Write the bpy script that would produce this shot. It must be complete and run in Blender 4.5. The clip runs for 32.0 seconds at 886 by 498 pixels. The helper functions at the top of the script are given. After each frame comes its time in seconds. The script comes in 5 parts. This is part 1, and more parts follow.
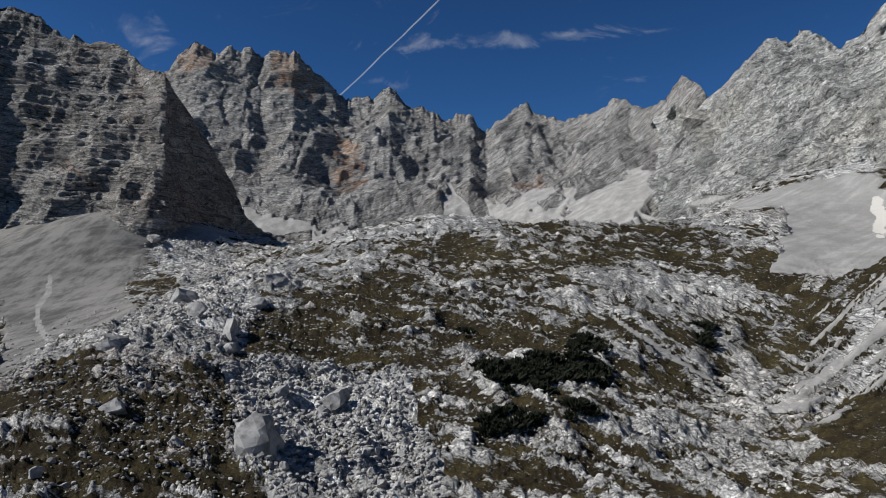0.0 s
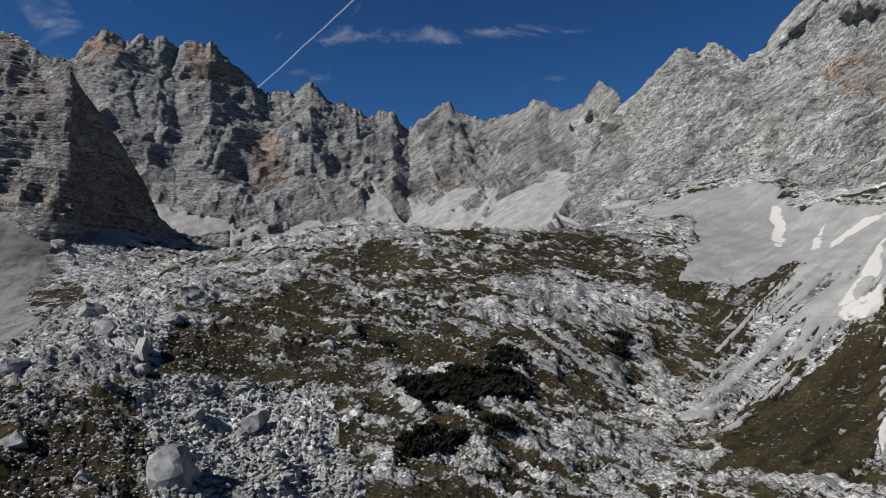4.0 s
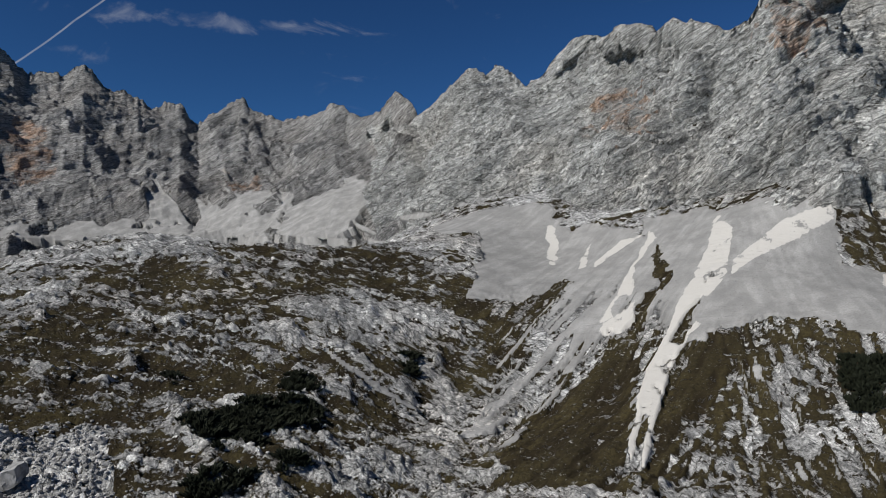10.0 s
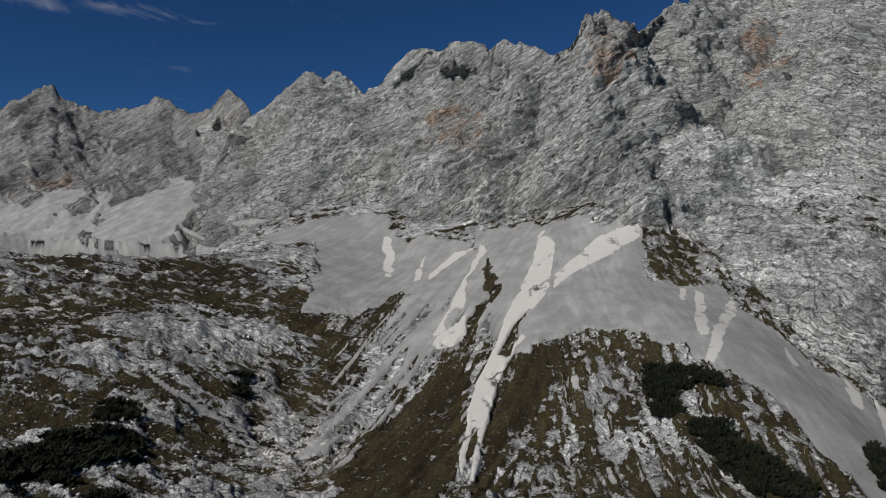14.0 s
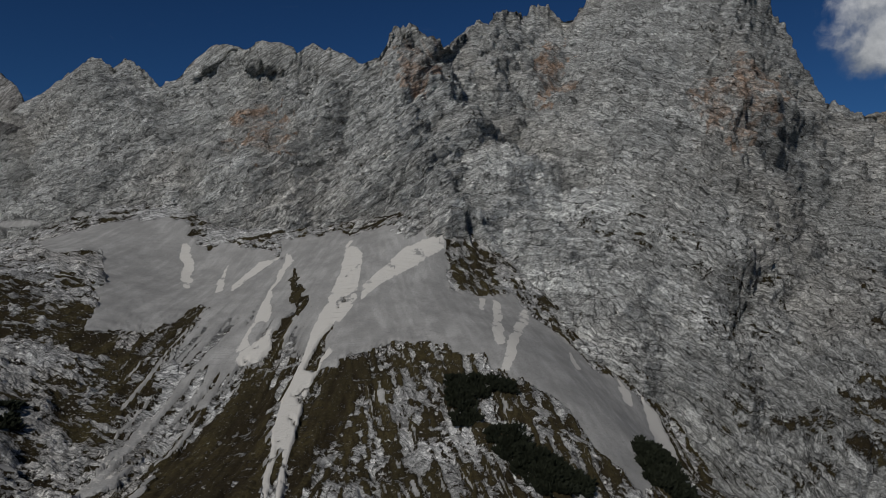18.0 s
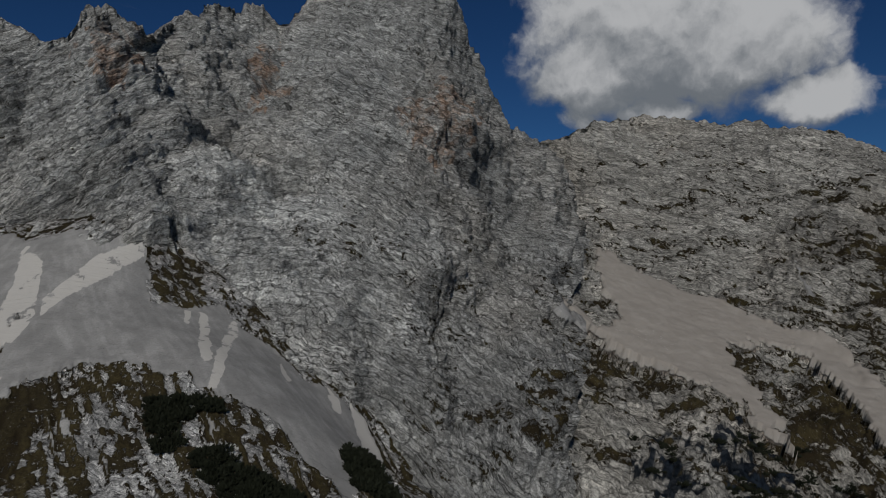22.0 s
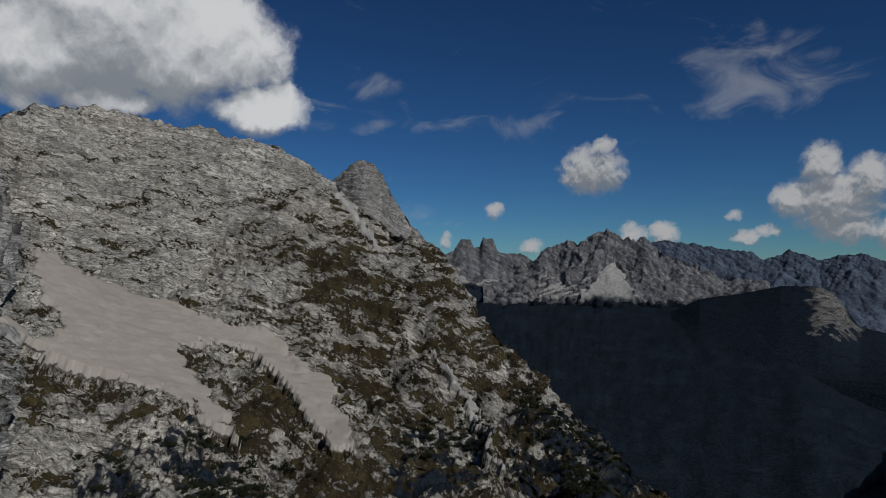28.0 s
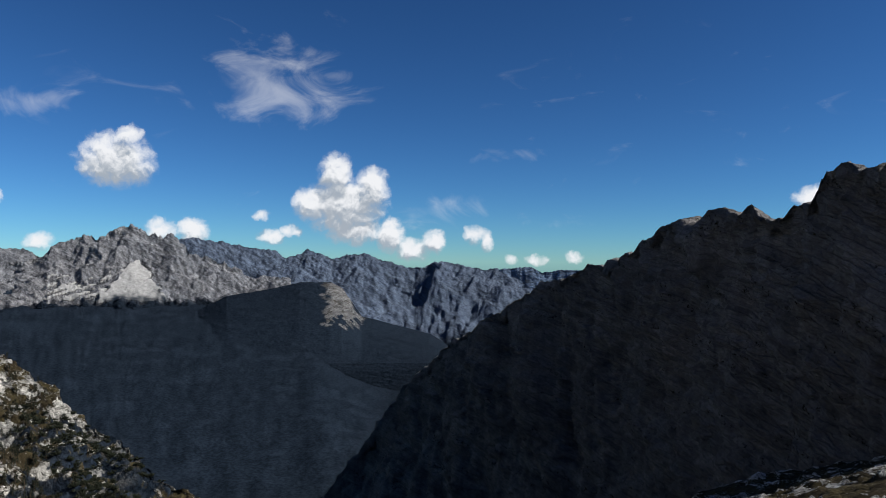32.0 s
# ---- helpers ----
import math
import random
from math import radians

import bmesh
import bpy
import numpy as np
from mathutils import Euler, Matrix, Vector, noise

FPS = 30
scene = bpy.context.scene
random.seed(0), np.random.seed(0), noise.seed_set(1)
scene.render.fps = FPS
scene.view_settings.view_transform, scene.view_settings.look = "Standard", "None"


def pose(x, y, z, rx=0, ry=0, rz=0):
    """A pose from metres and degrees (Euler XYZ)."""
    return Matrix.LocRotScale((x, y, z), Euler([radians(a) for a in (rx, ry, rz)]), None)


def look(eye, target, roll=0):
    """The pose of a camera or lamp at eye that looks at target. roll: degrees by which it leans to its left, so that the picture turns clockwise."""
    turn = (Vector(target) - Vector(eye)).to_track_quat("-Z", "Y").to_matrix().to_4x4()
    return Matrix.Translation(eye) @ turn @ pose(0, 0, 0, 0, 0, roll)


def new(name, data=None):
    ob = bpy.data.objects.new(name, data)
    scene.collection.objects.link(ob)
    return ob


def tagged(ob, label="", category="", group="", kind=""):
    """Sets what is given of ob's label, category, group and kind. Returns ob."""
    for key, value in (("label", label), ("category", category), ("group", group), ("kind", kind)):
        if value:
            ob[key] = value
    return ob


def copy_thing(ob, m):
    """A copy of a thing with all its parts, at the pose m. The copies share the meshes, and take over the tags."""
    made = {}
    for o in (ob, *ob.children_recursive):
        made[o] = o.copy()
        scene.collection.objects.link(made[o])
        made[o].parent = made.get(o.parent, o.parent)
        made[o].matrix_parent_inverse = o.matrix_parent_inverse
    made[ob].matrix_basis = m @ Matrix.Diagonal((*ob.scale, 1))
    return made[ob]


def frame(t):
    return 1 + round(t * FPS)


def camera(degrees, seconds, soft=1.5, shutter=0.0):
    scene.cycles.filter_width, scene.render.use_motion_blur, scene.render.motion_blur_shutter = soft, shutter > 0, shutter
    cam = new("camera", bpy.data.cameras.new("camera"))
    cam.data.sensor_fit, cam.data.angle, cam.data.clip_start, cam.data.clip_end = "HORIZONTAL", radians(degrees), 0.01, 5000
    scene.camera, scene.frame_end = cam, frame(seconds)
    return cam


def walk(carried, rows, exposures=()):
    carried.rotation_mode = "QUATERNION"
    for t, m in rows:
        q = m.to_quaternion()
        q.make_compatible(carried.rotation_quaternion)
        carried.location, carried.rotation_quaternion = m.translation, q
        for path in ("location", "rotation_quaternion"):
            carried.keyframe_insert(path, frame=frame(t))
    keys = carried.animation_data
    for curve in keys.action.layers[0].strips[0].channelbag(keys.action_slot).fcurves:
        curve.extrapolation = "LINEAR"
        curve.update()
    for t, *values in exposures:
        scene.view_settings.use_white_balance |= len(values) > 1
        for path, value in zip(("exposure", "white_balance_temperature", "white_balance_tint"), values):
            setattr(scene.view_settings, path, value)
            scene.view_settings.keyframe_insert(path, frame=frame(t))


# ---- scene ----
import itertools

FOV = 65.27
PATH = [
    (0.0, 0.0, 0.0, 60.0, -1.84, 1.94, 0.03),
    (0.5, 0.03, -0.03, 61.17, -1.1, 1.85, -0.05),
    (1.0, -0.0, 0.06, 62.57, -0.73, 1.78, -0.12),
    (1.5, 0.11, 0.04, 63.73, -0.64, 1.74, -0.15),
    (2.0, 0.33, -0.09, 64.67, 0.09, 1.68, -0.19),
    (2.5, 0.4, -0.23, 65.53, 1.19, 1.62, -0.17),
    (3.0, 0.39, -0.33, 66.41, 2.34, 1.57, -0.17),
    (3.5, 0.33, -0.44, 67.33, 3.43, 1.54, -0.15),
    (5.5, 0.36, -1.16, 71.24, 8.31, 1.44, -0.06),
    (6.0, 0.4, -1.38, 72.13, 9.72, 1.44, -0.06),
    (6.5, 0.43, -1.53, 73.0, 11.14, 1.43, -0.05),
    (7.0, 0.42, -1.66, 73.98, 12.52, 1.43, -0.02),
    (7.5, 0.42, -1.79, 75.03, 13.93, 1.4, 0.03),
    (8.0, 0.5, -1.98, 76.01, 15.39, 1.4, 0.07),
    (8.5, 0.41, -2.42, 76.94, 16.88, 1.42, 0.08),
    (9.0, 0.37, -2.83, 77.84, 18.45, 1.45, 0.07),
    (9.5, 0.42, -3.07, 78.78, 19.84, 1.46, 0.05),
    (10.0, 0.47, -3.26, 79.88, 21.28, 1.45, 0.03),
    (10.5, 0.62, -3.32, 80.98, 22.67, 1.46, 0.06),
    (11.0, 0.65, -3.45, 82.0, 24.14, 1.48, 0.06),
    (11.5, 0.63, -3.68, 82.92, 26.01, 1.48, 0.08),
    (12.0, 0.5, -3.96, 83.79, 27.88, 1.5, 0.1),
    (12.5, 0.29, -4.14, 84.69, 29.7, 1.52, 0.12),
    (13.0, 0.2, -4.25, 85.65, 31.34, 1.53, 0.12),
    (13.5, 0.27, -4.4, 86.57, 32.99, 1.57, 0.11),
    (14.0, 0.26, -4.58, 87.37, 34.72, 1.59, 0.1),
    (14.5, 0.27, -4.73, 88.32, 36.46, 1.61, 0.1),
    (16.5, 0.47, -5.7, 92.45, 43.55, 1.54, -0.12),
    (17.0, 0.25, -5.86, 93.32, 45.93, 1.54, -0.07),
    (17.5, -0.1, -5.92, 94.13, 48.35, 1.55, -0.01),
    (18.0, -0.41, -5.91, 94.89, 50.5, 1.56, 0.02),
    (18.5, -0.67, -5.88, 95.69, 52.61, 1.59, 0.06),
    (19.0, -0.85, -5.93, 96.5, 55.07, 1.6, 0.07),
    (19.5, -1.13, -6.12, 97.25, 57.77, 1.63, 0.08),
    (20.0, -1.45, -6.31, 98.01, 60.51, 1.63, 0.08),
    (20.5, -1.78, -6.52, 98.75, 63.4, 1.65, 0.11),
    (21.0, -1.92, -6.83, 99.53, 66.34, 1.65, 0.09),
    (21.5, -2.01, -7.17, 100.29, 69.88, 1.65, 0.07),
    (22.0, -2.36, -7.43, 101.0, 73.95, 1.62, 0.08),
    (22.5, -3.0, -7.66, 101.72, 78.01, 1.59, 0.07),
    (23.0, -3.76, -7.86, 102.45, 81.85, 1.54, 0.02),
    (23.5, -4.71, -7.98, 103.27, 85.51, 1.52, -0.03),
    (24.0, -5.53, -8.08, 104.09, 89.33, 1.49, -0.09),
    (24.5, -6.06, -8.01, 104.8, 93.29, 1.45, -0.07),
    (25.0, -6.41, -7.86, 105.35, 96.96, 1.43, -0.11),
    (25.5, -6.77, -7.83, 105.81, 100.6, 1.42, -0.18),
    (26.0, -7.1, -7.78, 106.03, 104.38, 1.4, -0.16),
    (26.5, -7.38, -7.68, 106.15, 108.16, 1.38, -0.18),
    (28.5, -8.19, -7.19, 106.18, 119.2, 1.38, -0.23),
    (29.0, -8.7, -7.15, 106.1, 121.54, 1.4, -0.21),
    (29.5, -9.46, -6.96, 105.93, 125.79, 1.37, -0.14),
    (30.0, -10.35, -6.51, 105.76, 130.54, 1.34, -0.08),
    (30.5, -11.33, -5.88, 105.63, 135.79, 1.29, -0.11),
    (31.0, -12.33, -5.15, 105.56, 142.78, 1.2, -0.05),
    (31.5, -13.22, -4.17, 105.64, 149.45, 1.14, 0.03),
    (32.0, -14.0, -2.82, 105.73, 154.67, 1.1, 0.01),
]
EXPOSURES = [(0.0, 0.25), (3.0, 0.22), (8.0, 0.06), (13.0, -0.2), (17.0, -0.8), (20.0, -1.1), (23.0, -1.18), (26.0, -0.88), (29.0, -0.58), (30.5, -0.15), (32.0, 0.55)]
SKY, SKY_GAMMA, SKY_TINT = 0.05, 1.3, (0.31, 0.53, 0.66)
CLOUD_LIGHT, CLOUD_DARK = (12.0, 12.2, 12.6), (5.2, 5.9, 6.8)
HEAP_LIGHT, HEAP_DARK = (18.5, 18.8, 19.3), (6.2, 6.9, 7.8)
TRAIL = ((-9.91, 14.73), (-2.28, 21.75))
cam = camera(FOV, 32.0, soft=0.7)
SUN_AZ, SUN_EL = 258.0, 37.0


def way(az, el):
    """Unit vector for a bearing (degrees clockwise from +y) and a height angle."""
    a, e = radians(az), radians(el)
    return Vector((math.sin(a) * math.cos(e), math.cos(a) * math.cos(e), math.sin(e)))


walk(cam, [(t, look((x, y, z), Vector((x, y, z)) + way(az, el), roll)) for t, x, y, z, az, el, roll in PATH], EXPOSURES)

# ---- light ----
world = bpy.data.worlds.new("sky")
scene.world = world
world.use_nodes = True
sun = new("sun", bpy.data.lights.new("sun", "SUN"))
sun.data.energy, sun.data.angle, sun.data.color = 5.0, radians(0.5), (1.0, 0.975, 0.93)
sun.matrix_world = look(way(SUN_AZ, SUN_EL) * 1000, (0, 0, 0))


class Nodes:
    """Short hand for a node tree."""

    def __init__(self, tree):
        self.tree, self.links = tree, tree.links
        tree.nodes.clear()

    def add(self, kind, **values):
        n = self.tree.nodes.new(kind)
        for key, v in values.items():
            if key in ("inputs",):
                for k, x in v.items():
                    self.put(n.inputs[k], x)
            elif key == "type" and kind == "ShaderNodeTexSky":
                n.sky_type = v
            elif key == "op":
                n.operation = v
            elif key == "blend":
                n.blend_type = v
            elif key == "data":
                n.data_type = v
            elif key == "name":
                n.attribute_name = v
            elif key == "clamp":
                n.use_clamp = v
            elif key == "distance":
                n.distance = v
        return n

    def put(self, socket, x):
        if isinstance(x, bpy.types.NodeSocket):
            self.links.new(x, socket)
        else:
            socket.default_value = x

    def math(self, op, a, b=0.0, c=0.0, clamp=False):
        n = self.add("ShaderNodeMath", op=op, clamp=clamp)
        for i, x in enumerate((a, b, c)):
            self.put(n.inputs[i], x)
        return n.outputs[0]

    def vec(self, op, a, b=(0, 0, 0), out=0):
        n = self.add("ShaderNodeVectorMath", op=op)
        self.put(n.inputs[0], a)
        if op == "SCALE":
            self.put(n.inputs[3], b)
        else:
            self.put(n.inputs[1], b)
        return n.outputs["Value"] if op in ("DOT_PRODUCT", "LENGTH", "DISTANCE") else n.outputs[0]

    def noise(self, vector, scale, detail=4.0, rough=0.55, dist=0.0):
        n = self.add("ShaderNodeTexNoise", inputs={"Vector": vector, "Scale": scale, "Detail": detail, "Roughness": rough, "Distortion": dist})
        return n.outputs["Fac"]

    def ramp(self, x, lo, hi, a=0.0, b=1.0):
        n = self.add("ShaderNodeMapRange", inputs={0: x, 1: lo, 2: hi, 3: a, 4: b})
        n.interpolation_type = "SMOOTHSTEP"
        return n.outputs[0]

    def mix(self, fac, a, b, blend="MIX"):
        n = self.add("ShaderNodeMix", data="RGBA", blend=blend)
        self.put(n.inputs[0], fac)
        self.put(n.inputs[6], a if isinstance(a, bpy.types.NodeSocket) else (*a, 1))
        self.put(n.inputs[7], b if isinstance(b, bpy.types.NodeSocket) else (*b, 1))
        return n.outputs[2]

    def cell(self, vector, scale, edge=False):
        n = self.add("ShaderNodeTexVoronoi", inputs={"Vector": vector, "Scale": scale})
        n.feature = "DISTANCE_TO_EDGE" if edge else "F1"
        return n.outputs["Distance"] if edge else self.vec("DOT_PRODUCT", n.outputs["Color"], (1.0, 0.0, 0.0))

    def attr(self, name):
        return self.add("ShaderNodeAttribute", name=name).outputs["Fac"]


# bearing, height angle, half width, half height (degrees), weight
CUMULUS = [
    (91.4, 18.7, 9.6, 6.1, 1.00),
    (86.4, 15.4, 4.2, 4.0, 1.00),
    (96.4, 17.0, 7.0, 5.2, 1.00),
    (102.0, 12.4, 4.2, 1.9, 1.00),
    (85.4, 12.2, 2.4, 1.6, 0.80),
    (91.2, 12.4, 3.8, 1.4, 0.90),
]
PUFFS = [
    (129.4, 7.6, 2.3, 1.8, 1.00),
    (130.2, 9.4, 0.8, 0.9, 0.90),
    (128.0, 7.0, 1.2, 0.8, 0.90),
    (145.9, 7.0, 1.3, 1.7, 1.00),
    (148.8, 6.0, 1.2, 1.6, 1.00),
    (143.9, 4.7, 1.4, 1.2, 1.00),
    (146.6, 4.6, 2.9, 2.1, 1.00),
    (147.5, 2.6, 2.2, 1.0, 0.90),
    (150.3, 2.1, 1.0, 1.3, 1.00),
    (152.2, 1.0, 1.5, 0.9, 0.95),
    (154.0, 1.7, 0.9, 0.9, 0.95),
    (157.2, 2.3, 0.8, 0.7, 0.85),
    (158.3, 1.8, 0.5, 0.8, 0.80),
    (165.4, 0.4, 0.7, 0.5, 0.80),
    (162.4, 0.2, 0.9, 0.4, 0.70),
    (160.3, 0.3, 0.5, 0.4, 0.75),
    (182.7, 4.9, 1.2, 0.7, 0.85),
    (139.9, 3.7, 0.6, 0.4, 0.60),
    (140.7, 2.1, 0.9, 0.6, 0.90),
    (142.2, 2.5, 0.8, 0.5, 0.80),
    (132.5, 2.6, 1.0, 0.8, 0.95),
    (134.8, 2.5, 1.1, 0.9, 0.95),
    (121.4, 4.4, 0.7, 0.7, 0.85),
    (117.4, 2.0, 0.5, 0.7, 0.80),
    (124.4, 1.6, 0.9, 0.6, 0.85),
]
WISPS = [
    (-27.0, 18.1, 2.8, 1.9, 0.90),
    (-25.4, 17.1, 1.2, 1.9, 0.70),
    (3.6, 18.8, 10.8, 0.7, 0.90),
    (-8.6, 15.4, 3.3, 0.5, 0.60),
    (12.4, 14.4, 3.8, 1.2, 0.35),
    (141.7, 14.3, 5.6, 2.8, 0.90),
    (143.3, 13.1, 2.8, 1.9, 0.90),
    (111.2, 14.6, 1.9, 1.2, 0.80),
    (115.8, 11.5, 10.3, 0.6, 0.70),
    (108.4, 12.5, 7.0, 0.7, 0.50),
    (154.9, 4.4, 5.2, 1.3, 0.80),
    (160.3, 9.0, 2.8, 0.7, 0.60),
    (164.2, 3.0, 2.8, 0.7, 0.60),
    (111.2, 3.8, 9.4, 0.9, 0.40),
    (124.0, 11.5, 4.7, 0.7, 0.50),
    (157.8, 8.4, 2.3, 0.4, 0.60),
]


def build_sky():
    n = Nodes(world.node_tree)
    sky = n.add("ShaderNodeTexSky", type="NISHITA")
    sky.sun_disc, sky.sun_elevation, sky.sun_rotation = False, radians(SUN_EL), radians(SUN_AZ)
    sky.altitude, sky.air_density, sky.dust_density, sky.ozone_density = 2500, 1.0, 0.0, 4.0
    blue = n.mix(1.0, n.add("ShaderNodeGamma", inputs={"Color": sky.outputs[0], "Gamma": SKY_GAMMA}).outputs[0], SKY_TINT, "MULTIPLY")
    p = n.add("ShaderNodeTexCoord").outputs["Generated"]

    def field(blobs, q):
        total = None
        for az, el, w, h, k in blobs:
            c, e, u = way(az, el), way(az + 90, 0), way(az, el + 90)
            x = n.vec("DOT_PRODUCT", q, tuple(e / math.tan(radians(w))))
            y = n.vec("DOT_PRODUCT", q, tuple(u / math.tan(radians(h))))
            g = n.math("SUBTRACT", 1.0, n.math("MULTIPLY", n.math("MULTIPLY_ADD", x, x, n.math("MULTIPLY", y, y)), 0.5))
            g = n.math("MULTIPLY", n.math("MULTIPLY", g, k), n.math("GREATER_THAN", n.vec("DOT_PRODUCT", q, tuple(c)), 0.0))
            total = g if total is None else n.math("MAXIMUM", total, g)
        return n.math("MAXIMUM", total, 0.0)

    def clouds(blobs, rag, shift, scale, lift, soft, low, high, shade, shine):
        """Cover and colour of a bank of heaped clouds, lit from the sun's side and above."""
        tear = n.add("ShaderNodeTexNoise", inputs={"Vector": p, "Scale": rag, "Detail": 5.0, "Roughness": 0.62}).outputs["Color"]
        q = n.vec("ADD", p, n.vec("SCALE", n.vec("SUBTRACT", tear, (0.5, 0.5, 0.5)), shift))
        up = tuple(way(SUN_AZ, SUN_EL) * lift * 0.4 + Vector((0, 0, lift)))
        heap = field(blobs, q)
        above = field(blobs, n.vec("ADD", q, up))
        billow = n.noise(q, scale, 8.0, 0.54)
        over = n.noise(n.vec("ADD", q, tuple(x * 0.3 for x in up)), scale, 6.0, 0.5)
        thick = n.math("ADD", n.math("MULTIPLY", heap, 1.7), n.math("MULTIPLY", n.math("SUBTRACT", billow, 0.5), 2.0))
        cover = n.math("MULTIPLY", n.ramp(thick, 0.5 - soft, 1.15 + soft), n.ramp(heap, 0.0, 0.35))
        lit = n.math("ADD", n.math("MULTIPLY", n.math("SUBTRACT", heap, above), 1.1), n.math("MULTIPLY", n.math("SUBTRACT", billow, over), 1.3))
        return cover, n.mix(n.ramp(lit, low, high), shade, shine), q

    cover, puff, q = clouds(CUMULUS, 9.0, 0.06, 15.0, 0.04, 0.05, -0.34, 0.36, HEAP_DARK, HEAP_LIGHT)
    cover_small, puff_small, _ = clouds(PUFFS, 34.0, 0.022, 70.0, 0.016, 0.42, -0.2, 0.5, CLOUD_DARK, CLOUD_LIGHT)
    veil = field(WISPS, q)
    fibre = n.noise(n.vec("MULTIPLY", p, (10.0, 10.0, 20.0)), 1.0, 6.0, 0.55, 1.5)
    a, b = TRAIL
    side = way(*a).cross(way(*b)).normalized()
    off = n.math("ABSOLUTE", n.math("ADD", n.vec("DOT_PRODUCT", p, tuple(side)), n.math("MULTIPLY", n.math("SUBTRACT", n.noise(p, 12.0, 2.0), 0.5), 0.008)))
    span = n.ramp(n.vec("DOT_PRODUCT", p, tuple((way(*a) + way(*b)).normalized())), 0.985, 0.992)
    trail = n.math("MULTIPLY", n.math("MULTIPLY", n.ramp(off, 0.0002, 0.0017, 0.42, 0.0), span), n.ramp(fibre, 0.25, 0.6, 0.4, 0.85))
    thin = n.math("MULTIPLY", n.ramp(n.math("ADD", n.math("MULTIPLY", veil, 0.8), n.math("MULTIPLY", n.math("SUBTRACT", fibre, 0.58), 2.4)), 0.1, 1.2), 0.38)
    col = n.mix(n.math("MAXIMUM", thin, trail), blue, CLOUD_LIGHT)
    col = n.mix(cover_small, col, puff_small)
    col = n.mix(cover, col, puff)
    back = n.add("ShaderNodeBackground", inputs={"Color": col, "Strength": SKY})
    out = n.add("ShaderNodeOutputWorld")
    n.links.new(back.outputs[0], out.inputs[0])


build_sky()


# ---- noise ----
TABLE = np.random.RandomState(7).rand(4096).astype(np.float32)


def lattice(p):
    """Smooth value noise in -1..1 at the points p (n, 3)."""
    i = np.floor(p).astype(np.int64)
    f = (p - i).astype(np.float32)
    f = f * f * f * (f * (f * 6 - 15) + 10)
    hx = [(i[:, 0] + k) * 73856093 for k in (0, 1)]
    hy = [(i[:, 1] + k) * 19349663 for k in (0, 1)]
    hz = [(i[:, 2] + k) * 83492791 for k in (0, 1)]
    total = 0
    for a in (0, 1):
        wx = f[:, 0] if a else 1 - f[:, 0]
        for b in (0, 1):
            wy = wx * (f[:, 1] if b else 1 - f[:, 1])
            h = hx[a] ^ hy[b]
            for c in (0, 1):
                wz = f[:, 2] if c else 1 - f[:, 2]
                k = (h ^ hz[c])
                total = total + wy * wz * TABLE[(k ^ (k >> 13)) & 4095]
    return total * 2 - 1


def fbm(p, size, octaves=4, gain=0.5, ridged=False):
    total, amp, q = 0, 1.0, p / size
    for o in range(octaves):
        v = lattice(q + 17.3 * o)
        total = total + amp * (1 - 2 * np.abs(v) if ridged else v)
        amp *= gain
        q = q * 2.03
    return total


def smooth(x, a, b):
    s = np.clip((x - a) / (b - a), 0, 1)
    return s * s * (3 - 2 * s)


def polar(az, r, z):
    a = np.radians(az)
    return np.stack([np.sin(a) * r, np.cos(a) * r, z + 0 * a], -1)


def along(knots, az):
    k = np.array(knots, float)
    return np.interp(az, k[:, 0], k[:, 1]), np.interp(az, k[:, 0], k[:, 2])


def sheet(name, pts, material, masks=None):
    """One mesh from a grid of points (columns, rows, 3), with named masks per point."""
    nc, nr = pts.shape[:2]
    me = bpy.data.meshes.new(name)
    me.vertices.add(nc * nr)
    me.vertices.foreach_set("co", pts.reshape(-1).astype(np.float32))
    idx = np.arange(nc * nr).reshape(nc, nr)
    quads = np.stack([idx[:-1, :-1], idx[1:, :-1], idx[1:, 1:], idx[:-1, 1:]], -1).reshape(-1)
    count = (nc - 1) * (nr - 1)
    me.loops.add(count * 4)
    me.loops.foreach_set("vertex_index", quads.astype(np.int32))
    me.polygons.add(count)
    me.polygons.foreach_set("loop_start", np.arange(0, count * 4, 4, dtype=np.int32))
    me.update(calc_edges=True)
    for key, values in (masks or {}).items():
        me.attributes.new(key, "FLOAT", "POINT").data.foreach_set("value", np.asarray(values, np.float32).reshape(-1))
    me.materials.append(material)
    return new(name, me)


def pick(cell, seed):
    """Table places for whole-numbered cells."""
    k = cell[:, 0] * 73856093 ^ cell[:, 1] * 19349663 ^ cell[:, 2] * 83492791 ^ seed * 2654435
    return (k ^ (k >> 13)) & 4095


def facets(p, size, seed=1):
    """Chiselled relief: flat broken faces that meet in sharp edges, about -0.6..0.6."""
    q = p / size
    i = np.floor(q - 0.5).astype(np.int64)
    best = np.full(len(p), -9.0, np.float32)
    for corner in itertools.product((0, 1), repeat=3):
        cell = i + corner
        k = pick(cell, seed)
        d = (q - cell - 0.5).astype(np.float32)
        total = 0.6 * (TABLE[k] - 0.5)
        for axis in range(3):
            e = d[:, axis] - 0.55 * (TABLE[(k * 7 + 131 * axis + 5) & 4095] - 0.5)
            total = total + 1.05 * (TABLE[(k * 11 + 173 * axis + 9) & 4095] - 0.5) * e - 1.15 * e * e
        best = np.maximum(best, total)
    return 1.3 * (best + 0.02)


